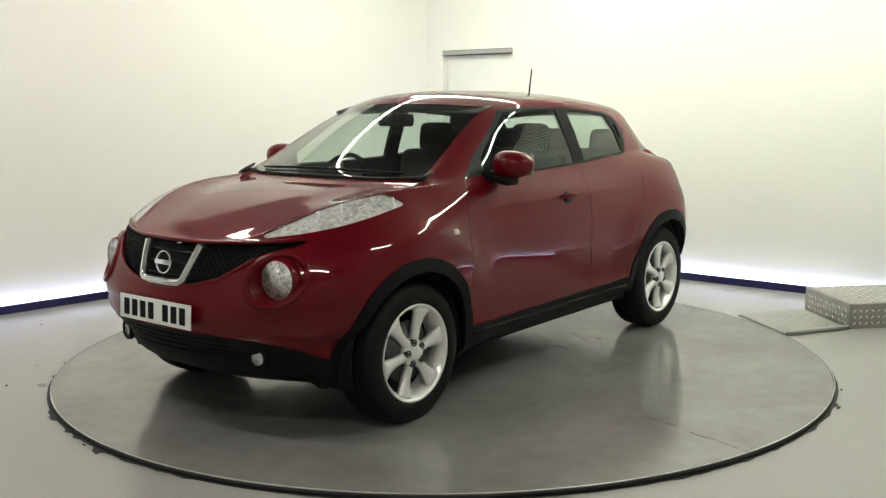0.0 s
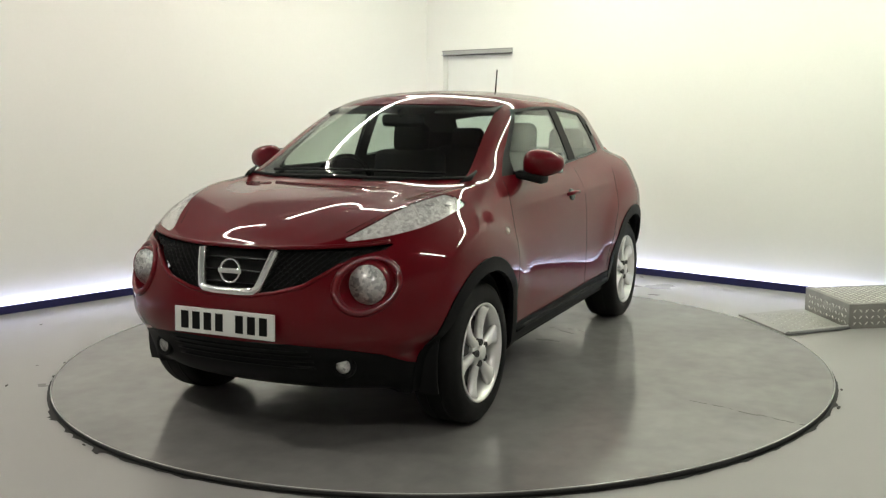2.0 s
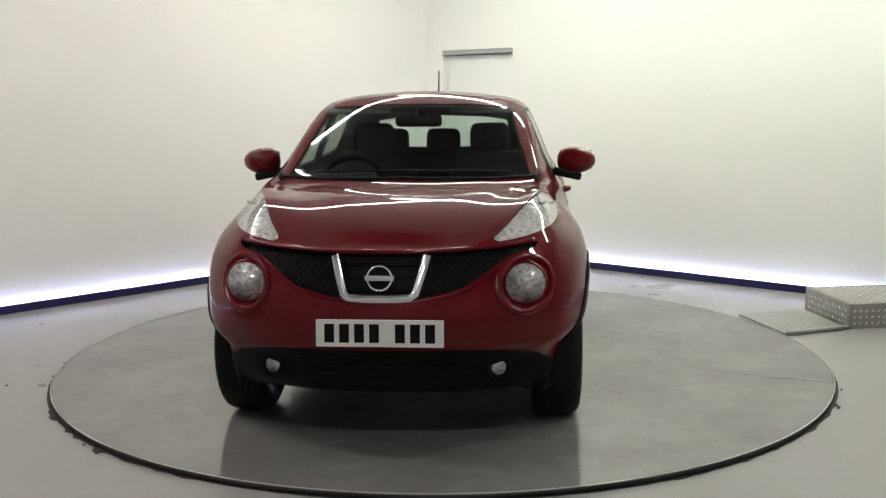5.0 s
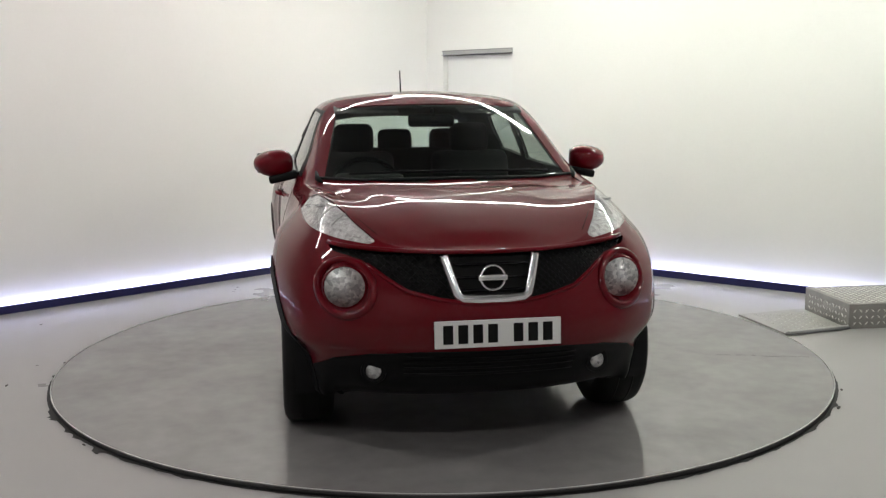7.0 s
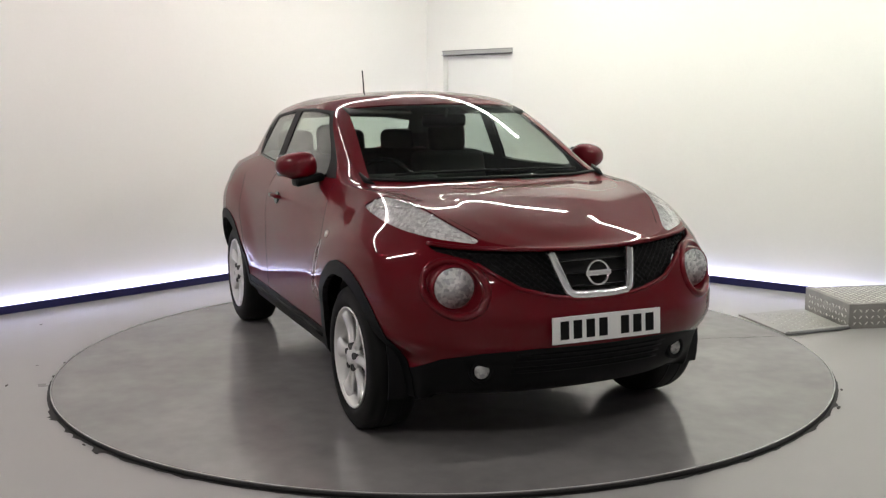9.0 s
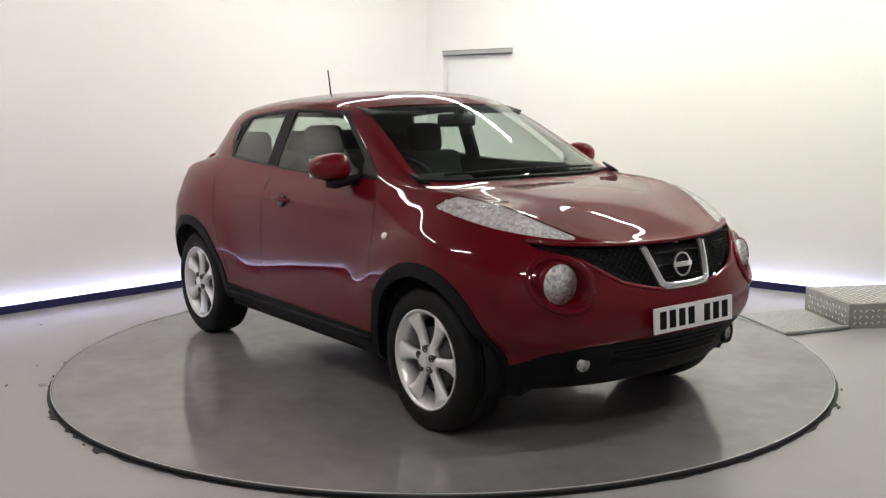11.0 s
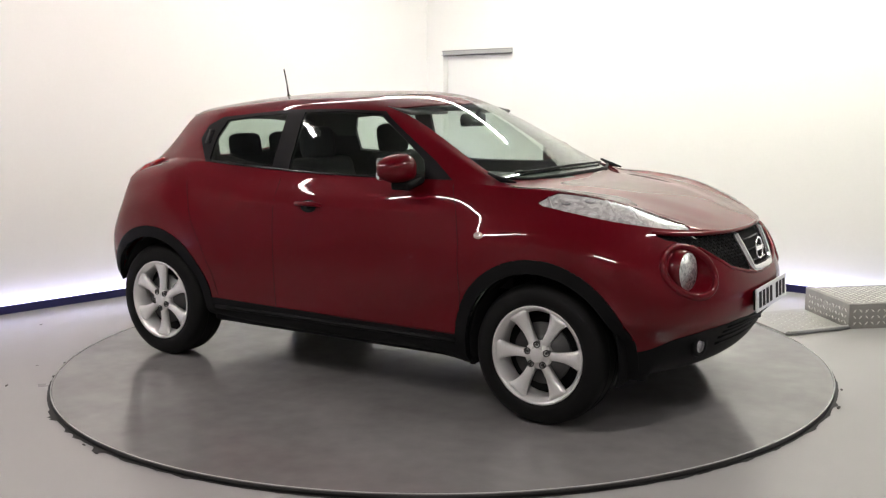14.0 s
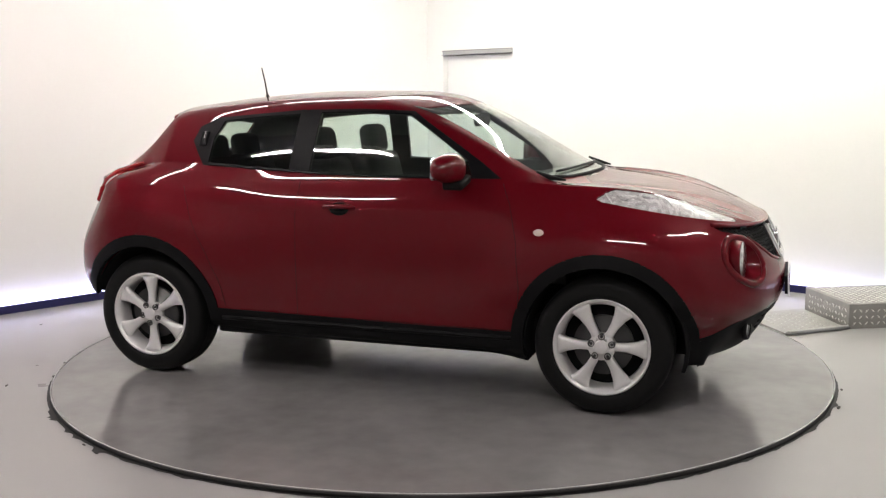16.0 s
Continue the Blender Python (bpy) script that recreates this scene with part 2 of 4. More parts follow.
def build_room():
    bm = bmesh.new()
    bmesh.ops.create_grid(bm, x_segments=1, y_segments=1, size=14)
    for v in bm.verts:
        v.co.z, v.co.y = FLOOR_Z, v.co.y - 2.5
    tagged(part("floor", bm, FLOOR_PAINT), "grey painted concrete studio floor, slightly glossy", "floor", kind="structure")
    bm = bmesh.new()
    box(bm, (-14, -16.5, CEIL_Z), (14, 11.5, CEIL_Z + 0.2))
    tagged(part("ceiling", bm, CEILING_PAINT, smooth=False), "plain dark painted studio ceiling", "ceiling", kind="structure")
    H = CEIL_Z - FLOOR_Z
    bm = bmesh.new()
    box(bm, (-0.2, -0.2, 0), (SPAN, 0, H), m=FRAME_L)
    tagged(part("wall_west", bm, WALL_PAINT, smooth=False), "plain white painted studio wall", "wall", kind="structure")
    bm = bmesh.new()
    for lo, hi in (((0.0, -0.2, 0), (DOOR_A, 0, H)), ((DOOR_B, -0.2, 0), (SPAN, 0, H)), ((DOOR_A, -0.2, DOOR_H), (DOOR_B, 0, H))):
        box(bm, lo, hi, m=FRAME_R)
    tagged(part("wall_east", bm, WALL_PAINT, smooth=False), "white painted studio wall with a door", "wall", kind="structure")
    for name, a, b in (("wall_south", END_L, BACK), ("wall_southeast", END_R, BACK)):
        bm = bmesh.new()
        d = (b - a).normalized()
        n = Vector((-d.y, d.x)) if name == "wall_south" else Vector((d.y, -d.x))
        m = wall_frame(a, d, n)
        box(bm, (-0.2, -0.2, 0), ((b - a).length + 0.2, 0, H), m=m)
        tagged(part(name, bm, BACK_PAINT, smooth=False), "plain dark wall behind the camera", "wall", kind="structure")
    # the door, flush in its opening under a metal head rail
    bm = bmesh.new()
    box(bm, (DOOR_A + 0.006, -0.12, 0.01), (DOOR_B - 0.006, -0.065, DOOR_H - 0.05), 0.003, FRAME_R)
    door = tagged(part("door_1", bm, DOOR_PAINT, smooth=False), "closed white flush door in the wall", "door", kind="structure")
    bm = bmesh.new()
    box(bm, (DOOR_A, -0.05, DOOR_H - 0.045), (DOOR_B, 0.012, DOOR_H), 0.004, FRAME_R)
    rail = part("head_rail", bm, RAIL_GREY, door, "grey metal head rail", smooth=False)
    for k, z in enumerate((DOOR_H - 0.043, DOOR_H - 0.004)):
        bm = bmesh.new()
        box(bm, (DOOR_A - 0.004, 0.0, z - 0.003), (DOOR_B + 0.004, 0.016, z + 0.003), 0.001, FRAME_R)
        part("rail_lip", bm, LIP_STEEL, rail, smooth=False)
    # skirtings with a light strip behind their top edge; its blue fringe is in their colour
    for side, fr, a, b in (("west", FRAME_L, 0.05, SPAN), ("east", FRAME_R, 0.05, SPAN)):
        bm = bmesh.new()
        box(bm, (a, 0.045, 0), (b, 0.06, 0.062), 0.003, fr)
        sk = tagged(part("baseboard_" + side, bm, SKIRT, smooth=False), "dark skirting with a light strip behind, the strip's blue fringe in its colour", "skirting", kind="structure")
        bm = bmesh.new()
        box(bm, (a, 0.012, 0.030), (b, 0.034, 0.040), 0, fr)
        part("light_strip", bm, STRIP, sk, "glowing white light strip", smooth=False)


def build_ceiling_lights():
    """Long batten lamps under the ceiling, in three tints of tube."""
    walls = []
    for along, inward, a, rows in ((ALONG_L, IN_L, 44.8, (2.2, 4.8)), (ALONG_R, IN_R, -40.0, (1.9, 4.5))):
        walls.append([(*(CORNER + along * d + inward * 1.45), a) for d in rows])
    middle = [(-2.5, -2.0, -20), (2.5, -2.0, 20), (0.0, -4.6, 0)]
    for tint, spots, half in ((TUBE, middle, 0.75), (TUBE_PINK, walls[0], 1.15), (TUBE_GREEN, walls[1], 1.15)):
        lamp = tagged(new("ceiling_light"), "long white fluorescent batten lamp under the ceiling", "lamp", "ceiling lamps")
        bm = bmesh.new()
        box(bm, (-half - 0.03, -0.05, -0.05), (half + 0.03, 0.05, 0.0), 0.008)
        part("housing", bm, DOOR_PAINT, lamp)
        bm = bmesh.new()
        box(bm, (-half, -0.024, -0.080), (half, 0.024, -0.052), 0.010)
        part("diffuser", bm, tint, lamp, "glowing diffuser")
        for k, (x, y, a) in enumerate(spots):
            if k:
                copy_thing(lamp, pose(x, y, CEIL_Z, 0, 0, a))
            else:
                lamp.matrix_basis = pose(x, y, CEIL_Z, 0, 0, a)


# ---- the turntable ----
TABLE_R = 2.217
# scratches in the deck's paint: start, direction, length, in the deck's own space
DECK_MARKS = [(0.41, 1.569, 1.228, 0.57), (-0.853, 0.385, 1.5, 0.26), (-0.50, 0.416, 1.66, 0.15), (-0.102, 0.097, -0.26, 0.12), (-0.80, 0.47, 1.2, 0.16)]


def build_turntable():
    bm = bmesh.new()
    prof = [(0.0, 0.0), (0.6, 0.0), (1.2, 0.0), (1.8, 0.0), (TABLE_R - 0.017, 0.0), (TABLE_R - 0.012, 0.0), (TABLE_R - 0.003, -0.002), (TABLE_R, -0.006)]
    lathe(bm, prof[1:], 160, "z")
    table = tagged(new("turntable"), "round grey painted car turntable with dark worn rim", "turntable")
    part("deck", bm, TABLE_PAINT, table)
    bm = bmesh.new()
    lathe(bm, [(TABLE_R - 0.004, -0.004), (TABLE_R + 0.001, -0.006), (TABLE_R + 0.001, FLOOR_Z), (TABLE_R - 0.03, FLOOR_Z)], 160, "z")
    part("rim_edge", bm, EDGE_DARK, table, "dark worn rim")
    bm = bmesh.new()
    lathe(bm, [(TABLE_R - 0.006, 0.0008), (TABLE_R - 0.001, 0.0008), (TABLE_R + 0.0006, -0.001), (TABLE_R - 0.004, -0.002)], 160, "z", closed=True)
    part("edge_strip", bm, ALU_GREY, table, "thin bare metal edge")
    rnd = random.Random(11)
    bm = bmesh.new()
    for x, y, way, length in DECK_MARKS:
        at = Vector((x, y, 0.0))
        for k in range(int(length / 0.03)):
            if rnd.random() < 0.25:
                at += Vector((0.03 * math.cos(way), 0.03 * math.sin(way), 0))
                continue
            step = way + rnd.uniform(-0.5, 0.5)
            d = Vector((math.cos(step), math.sin(step), 0)) * rnd.uniform(0.02, 0.045)
            q = Vector((-d.y, d.x, 0)).normalized() * rnd.uniform(0.0015, 0.005)
            lo = [bm.verts.new(at + e) for e in (q * 0.3, d * 0.5 + q, d, d * 0.5 - q)]
            hi = [bm.verts.new(v.co + Vector((0, 0, 0.0012))) for v in lo]
            bm.faces.new(hi)
            for j in range(4):
                bm.faces.new((lo[j], lo[(j + 1) % 4], hi[(j + 1) % 4], hi[j]))
            at += d
    tagged(part("scratches", bm, SCUFF, table, "dark scratches in the paint", smooth=False), kind="stuff")
    return table


def build_floor_gap():
    bm = bmesh.new()
    n, rnd = 720, random.Random(4)
    a, b = [], []
    for i in range(n):
        t = 2 * math.pi * i / n
        c, q = math.cos(t), math.sin(t)
        a.append(bm.verts.new((c * (TABLE_R - 0.02), q * (TABLE_R - 0.02), FLOOR_Z + 0.002)))
        worn = max(0.0, noise.noise(Vector((c * 2.2, q * 2.2, 5.0))) + 0.25) * 0.05
        ragged = max(0.0, noise.noise(Vector((c * 24, q * 24, 1.0)))) * (0.4 + 0.9 * rnd.random())
        r = TABLE_R + 0.003 + (0.011 if q < 0.1 else 0.0) + 0.004 * rnd.random() + worn * ragged * 2 * (q < 0.1)
        b.append(bm.verts.new((c * r, q * r, FLOOR_Z + 0.002)))
    for i in range(n):
        bm.faces.new((a[i], a[(i + 1) % n], b[(i + 1) % n], b[i]))
    tagged(part("floor_gap", bm, EDGE_DARK, smooth=False), "dark dirty gap round the turntable", "floor joint", kind="structure")


def tread_sheet(bm, origin, ux, uy, lx, ly, n, pitch=0.042):
    """Raised lozenges on a plane patch."""
    k = 0
    for i in range(int(lx / pitch)):
        for j in range(int(ly / pitch)):
            c = origin + ux * (i + 0.5) * pitch + uy * (j + 0.5) * pitch
            d, e = (ux + uy).normalized(), (ux - uy).normalized()
            if (i + j) % 2:
                d, e = e, d
            a, w = d * 0.017, e * 0.0055
            top = n * 0.0035
            v = [bm.verts.new(p) for p in (c - a, c + w, c + a, c - w)]
            t = [bm.verts.new(p + top) for p in (c - a * 0.6, c + w * 0.5, c + a * 0.6, c - w * 0.5)]
            bm.faces.new(t)
            for q in range(4):
                bm.faces.new((v[q], v[(q + 1) % 4], t[(q + 1) % 4], t[q]))
            k += 1


def build_step():
    """The tread plate step box and the flat sheet in front of it."""
    e1 = Vector((-0.108, 0.994, 0))
    e2 = Vector((0.994, 0.108, 0))
    o = Vector((2.700, 0.585, FLOOR_Z))
    L1, L2, H = 0.62, 1.1, 0.17
    m = Matrix((e2, e1, (0, 0, 1))).transposed().to_4x4()
    m.translation = o
    step = tagged(new("step_box"), "low step box of bright aluminium tread plate on the floor", "step")
    bm = bmesh.new()
    box(bm, (0, 0, 0), (L2, L1, H), 0.006, m)
    part("shell", bm, ALU, step)
    bm = bmesh.new()
    z = Vector((0, 0, 1))
    tread_sheet(bm, o + z * (H + 0.0005) + e2 * 0.02 + e1 * 0.02, e2, e1, L2 - 0.04, L1 - 0.04, z)
    tread_sheet(bm, o - e1 * 0.0005 + e2 * 0.02 + z * 0.015, e2, z, L2 - 0.04, H - 0.02, -e1)
    tread_sheet(bm, o - e2 * 0.0005 + e1 * 0.02 + z * 0.015, e1, z, L1 - 0.04, H - 0.02, -e2)
    tagged(part("tread_pattern", bm, ALU_BRIGHT, step, smooth=False), kind="stuff")
    bm = bmesh.new()
    prism(bm, [(2.235, 0.42), (2.69, 0.575), (2.62, 1.20), (2.10, 1.02)], FLOOR_Z, FLOOR_Z + 0.012, 0.004)
    sheet = tagged(part("ramp_sheet", bm, SHEET, smooth=False), "flat grey metal sheet between turntable and step box", "ramp")
    bm = bmesh.new()
    tube(bm, [Vector((2.225, 0.405, FLOOR_Z + 0.014)), Vector((2.70, 0.57, FLOOR_Z + 0.014))], 0.011, 8)
    part("front_lip", bm, LIP_STEEL, sheet, "dark folded edge")
    bm = bmesh.new()
    tube(bm, [Vector((2.245, 0.435, FLOOR_Z + 0.020)), Vector((2.70, 0.592, FLOOR_Z + 0.020))], 0.009, 8)
    part("upper_lip", bm, ALU_GREY, sheet, "bare metal edge")
    bm = bmesh.new()
    tread_sheet(bm, Vector((2.24, 0.52, FLOOR_Z + 0.0125)), e2, e1, 0.40, 0.52, z, 0.05)
    tagged(part("tread_pattern", bm, ALU_GREY, sheet, smooth=False), kind="stuff")


def build_scuffs():
    rnd = random.Random(7)
    for x, y, s in ((-2.80, 0.912, 0.018), (-2.384, -0.597, 0.022), (-1.53, -1.665, 0.024), (-1.62, -1.56, 0.018), (2.10, -0.80, 0.022), (1.965, -1.105, 0.026)):
        bm = bmesh.new()
        n = 9
        a0 = math.atan2(y, x) + math.pi / 2
        ring = []
        for i in range(n):
            a = 2 * math.pi * i / n
            r = s * (0.6 + 0.5 * rnd.random())
            dx, dy = r * math.cos(a), 0.35 * r * math.sin(a)
            ring.append((x + dx * math.cos(a0) - dy * math.sin(a0), y + dx * math.sin(a0) + dy * math.cos(a0)))
        prism(bm, ring, FLOOR_Z, FLOOR_Z + 0.003)
        tagged(part("scuff_mark", bm, SCUFF, smooth=False), "small dark chip of dirt on the floor", "dirt", "floor dirt")


# ---- the car: a lofted body, cut into panels ----
def smooth_curve(ts, knots, values):
    """Monotone cubic through knots, each column of its own."""
    t, v = np.asarray(knots, float), np.asarray(values, float)
    h = np.diff(t)[:, None]
    d = np.diff(v, axis=0) / h
    m = np.zeros_like(v)
    w1, w2 = 2 * h[1:] + h[:-1], h[1:] + 2 * h[:-1]
    same = d[:-1] * d[1:] > 0
    safe0, safe1 = np.where(same, d[:-1], 1), np.where(same, d[1:], 1)
    m[1:-1] = np.where(same, (w1 + w2) / (w1 / safe0 + w2 / safe1), 0)
    m[0], m[-1] = d[0], d[-1]
    i = np.clip(np.searchsorted(t, ts, side="right") - 1, 0, len(t) - 2)
    s = ((np.asarray(ts) - t[i]) / (t[i + 1] - t[i]))[:, None]
    hh = (t[i + 1] - t[i])[:, None]
    a, b = 2 * s ** 3 - 3 * s ** 2 + 1, s ** 3 - 2 * s ** 2 + s
    return a * v[i] + b * hh * m[i] + (1 - a) * v[i + 1] + (s ** 3 - s ** 2) * hh * m[i + 1]


def flank(us, nose, tail, zn, zf, zd, zr, zt, yf, yd, yr, yt):
    """A line round the lower body: nose, front wheel, doors, rear wheel, tail."""
    k = yf / 0.885
    lift = min(1.0, max(0.0, (zf - 0.72) / 0.285))
    dip = 0.016 if 0.85 < zd < 1.03 else 0.0
    tuck = 0.93 if zf < 0.5 else 1.0
    mid = (zn + zf) / 2
    st = [(nose, 0, zn), (nose - 0.012, 0.22 * k, zn), (nose - 0.06, 0.45 * k, zn), (nose - 0.165, 0.655 * k - 0.02 * lift, zn * 0.75 + zf * 0.25),
          (1.735, 0.79 * k * tuck - 0.055 * lift, mid), (1.53, yf * (0.97 if tuck == 1 else 0.90) - 0.022 * lift, zn * 0.1 + zf * 0.9), (1.265, yf, zf), (0.93, yf * 0.45 + yd * 0.55 - 0.4 * dip, (zf + zd) / 2),
          (0.66, yd - dip, zd), (0.1, yd, zd), (-0.4, yd, zd), (-0.85, (yd + yr) / 2 - dip, (zd + zr) / 2), (-1.265, yr, zr),
          (-1.55, yr * 0.965, zr * 0.8 + zt * 0.2), (tail + 0.24, yt, zr * 0.3 + zt * 0.7), (tail + 0.06, 0.43, zt), (tail, 0, zt)]
    return smooth_curve(us, range(-1, 17), [(st[1][0], -st[1][1], st[1][2])] + st)


def body_lines(us):
    low = [(1.74, -1.85, 0.225, 0.175, 0.245, 0.30, 0.38, 0.76, 0.76, 0.76, 0.55), (1.89, -1.93, 0.268, 0.25, 0.295, 0.33, 0.41, 0.835, 0.835, 0.835, 0.66),
           (1.96, -1.96, 0.338, 0.335, 0.335, 0.37, 0.44, 0.842, 0.842, 0.850, 0.71), (1.995, -1.98, 0.42, 0.43, 0.40, 0.43, 0.485, 0.858, 0.848, 0.866, 0.74),
           (2.062, -2.00, 0.50, 0.55, 0.52, 0.56, 0.57, 0.884, 0.854, 0.886, 0.76), (2.078, -2.00, 0.60, 0.67, 0.66, 0.68, 0.68, 0.886, 0.858, 0.892, 0.76),
           (2.050, -1.97, 0.70, 0.77, 0.78, 0.80, 0.80, 0.880, 0.857, 0.890, 0.745), (2.015, -1.93, 0.79, 0.87, 0.89, 0.91, 0.90, 0.855, 0.851, 0.874, 0.72),
           (1.990, -1.90, 0.845, 0.94, 0.985, 1.02, 0.97, 0.806, 0.832, 0.838, 0.69), (1.975, -1.885, 0.875, 1.005, 1.06, 1.105, 1.02, 0.752, 0.79, 0.775, 0.65)]
    lines = [flank(us, *r) for r in low]
    belt = [(0, 1.965, 0, 0.893), (1, 1.953, 0.20, 0.894), (2, 1.905, 0.36, 0.903), (3, 1.815, 0.475, 0.928), (4, 1.67, 0.560, 0.984), (5, 1.5, 0.625, 1.040),
            (6, 1.265, 0.680, 1.074), (7, 0.95, 0.73, 1.096), (8, 0.5, 0.75, 1.113), (9, 0.1, 0.752, 1.117), (10, -0.4, 0.745, 1.138), (11, -0.85, 0.728, 1.162),
            (12, -1.2, 0.695, 1.170), (13, -1.42, 0.645, 1.135), (14, -1.66, 0.615, 1.075), (15, -1.80, 0.45, 1.045), (16, -1.86, 0, 1.04)]
    rail = [(0, 1.965, 0, 0.893), (1, 1.945, 0.13, 0.899), (2, 1.892, 0.27, 0.917), (3, 1.80, 0.33, 0.950), (4, 1.66, 0.40, 0.997), (5, 1.49, 0.46, 1.041),
            (6, 1.27, 0.565, 1.066), (7, 0.95, 0.645, 1.098), (7.1, 0.885, 0.636, 1.130), (7.5, 0.602, 0.608, 1.293), (7.9, 0.31, 0.573, 1.437), (8, 0.225, 0.568, 1.470), (9, -0.05, 0.578, 1.500),
            (10, -0.45, 0.578, 1.496), (11, -0.85, 0.560, 1.474), (12, -1.12, 0.532, 1.450), (13, -1.275, 0.50, 1.428), (13.4, -1.325, 0.497, 1.345), (14, -1.50, 0.50, 1.195), (15, -1.72, 0.36, 1.08), (16, -1.86, 0, 1.04)]
    crown = [(0, 1.965, 0, 0.893), (1, 1.937, 0, 0.903), (2, 1.88, 0, 0.928), (3, 1.785, 0, 0.963), (4, 1.65, 0, 1.006), (5, 1.48, 0, 1.045), (6, 1.28, 0, 1.073),
             (7, 1.09, 0, 1.092), (7.1, 1.025, 0, 1.128), (7.5, 0.770, 0, 1.300), (7.9, 0.50, 0, 1.449), (8, 0.40, 0, 1.500), (8.5, 0.24, 0, 1.541), (9, 0.08, 0, 1.559), (10, -0.4, 0, 1.562), (11, -0.85, 0, 1.538),
             (12, -1.2, 0, 1.500), (13, -1.43, 0, 1.464), (13.4, -1.475, 0, 1.39), (14, -1.60, 0, 1.24), (15, -1.77, 0, 1.09), (16, -1.86, 0, 1.04)]
    b, r, c = (smooth_curve(us, [-1] + [k[0] for k in q], [(q[1][1], -q[1][2], q[1][3])] + [k[1:] for k in q]) for q in (belt, rail, crown))
    half = (r + c) / 2
    for axis in (0, 2):
        half[:, axis] = c[:, axis] - (c[:, axis] - r[:, axis]) * 0.26
    glassy = b * 0.45 + r * 0.55
    on_cabin = np.clip((us - 7.2) / 0.8, 0, 1) * np.clip((14 - us) / 1.0, 0, 1)
    glassy[:, 1] += 0.014 * on_cabin
    foot = b * 0.91 + r * 0.09
    foot[:, 1] += 0.005 * on_cabin
    return lines + [b, foot, glassy, r, half, c, half * np.array((1, -1, 1))]


def cut(bm, outline, view, keep):
    """Cuts the faces for which keep(centre) holds along an outline seen along one axis."""
    ia, ib = {"x": (1, 2), "y": (0, 2), "z": (0, 1)}[view]
    n = len(outline)
    near = set()
    a0, a1, b0, b1 = min(p[0] for p in outline), max(p[0] for p in outline), min(p[1] for p in outline), max(p[1] for p in outline)
    for f in bm.faces:
        c = f.calc_center_median()
        if a0 - 0.1 < c[ia] < a1 + 0.1 and b0 - 0.1 < c[ib] < b1 + 0.1 and keep(c):
            near.add(f)
    for k in range(n):
        a, b = outline[k], outline[(k + 1) % n]
        if math.hypot(b[0] - a[0], b[1] - a[1]) < 1e-6:
            continue
        lo0, hi0, lo1, hi1 = min(a[0], b[0]) - 0.004, max(a[0], b[0]) + 0.004, min(a[1], b[1]) - 0.004, max(a[1], b[1]) + 0.004
        fs = []
        for f in near:
            p, q = [v.co[ia] for v in f.verts], [v.co[ib] for v in f.verts]
            if max(p) >= lo0 and min(p) <= hi0 and max(q) >= lo1 and min(q) <= hi1:
                fs.append(f)
        if not fs:
            continue
        co, no = Vector((0, 0, 0)), Vector((0, 0, 0))
        co[ia], co[ib] = a
        no[ia], no[ib] = -(b[1] - a[1]), b[0] - a[0]
        geom = list({v for f in fs for v in f.verts}) + list({e for f in fs for e in f.edges}) + fs
        fs.sort(key=lambda f: f.index)
        made = bmesh.ops.bisect_plane(bm, geom=geom, dist=1e-4, plane_co=co, plane_no=no.normalized())
        near.update(g for g in made["geom"] if isinstance(g, bmesh.types.BMFace))
        near = {f for f in near if f.is_valid}


def inside(p, q, outline):
    r = False
    n = len(outline)
    for k in range(n):
        (x0, y0), (x1, y1) = outline[k], outline[(k + 1) % n]
        if (y0 > q) != (y1 > q) and p < (x1 - x0) * (q - y0) / (y1 - y0) + x0:
            r = not r
    return r


def disc(cx, cy, r, n=28, ry=None):
    return [(cx + r * math.cos(2 * math.pi * (i + 0.5) / n), cy + (ry or r) * math.sin(2 * math.pi * (i + 0.5) / n)) for i in range(n)]


AXLE_F, AXLE_R, HUB_Z = 1.265, -1.265, 0.334
# outlines, one half of the car; side views are (x, z), front views (y, z), the headlamp (x, y)
DLO = [(0.74, 1.116), (0.62, 1.20), (0.23, 1.447), (-0.05, 1.460), (-0.40, 1.456), (-0.92, 1.415), (-1.03, 1.365), (-1.06, 1.29), (-0.96, 1.160), (-0.4, 1.130), (0.1, 1.114)]
WIN_F = [(0.59, 1.128), (0.555, 1.205), (0.22, 1.432), (-0.02, 1.446), (-0.285, 1.443), (-0.305, 1.133), (0.1, 1.124)]
WIN_R = [(-0.425, 1.145), (-0.405, 1.436), (-0.65, 1.420), (-0.875, 1.398), (-0.925, 1.30), (-0.93, 1.175), (-0.65, 1.158)]
SCREEN = [(-0.02, 1.102), (0.3, 1.106), (0.622, 1.118), (0.555, 1.33), (0.515, 1.462), (0.3, 1.478), (-0.02, 1.484)]
BACKLIGHT = [(-0.02, 1.405), (0.30, 1.395), (0.475, 1.37), (0.495, 1.20), (0.3, 1.15), (-0.02, 1.14)]
HEADLAMP = [(1.822, 0.462), (1.70, 0.524), (1.55, 0.582), (1.40, 0.630), (1.29, 0.672), (1.215, 0.735), (1.20, 0.80), (1.30, 0.86), (1.86, 0.86), (1.86, 0.462)]
LAMP_EDGE = [(1.17, 1.045), (1.24, 1.016), (1.43, 0.984), (1.62, 0.952), (1.74, 0.932), (1.84, 0.912), (1.84, 1.2), (1.17, 1.2)]
GRILLE = [(-0.02, 0.878), (0.2, 0.880), (0.42, 0.886), (0.56, 0.894), (0.655, 0.905), (0.63, 0.880), (0.52, 0.852), (0.43, 0.795), (0.35, 0.745), (0.22, 0.712), (0.12, 0.697), (-0.02, 0.695)]
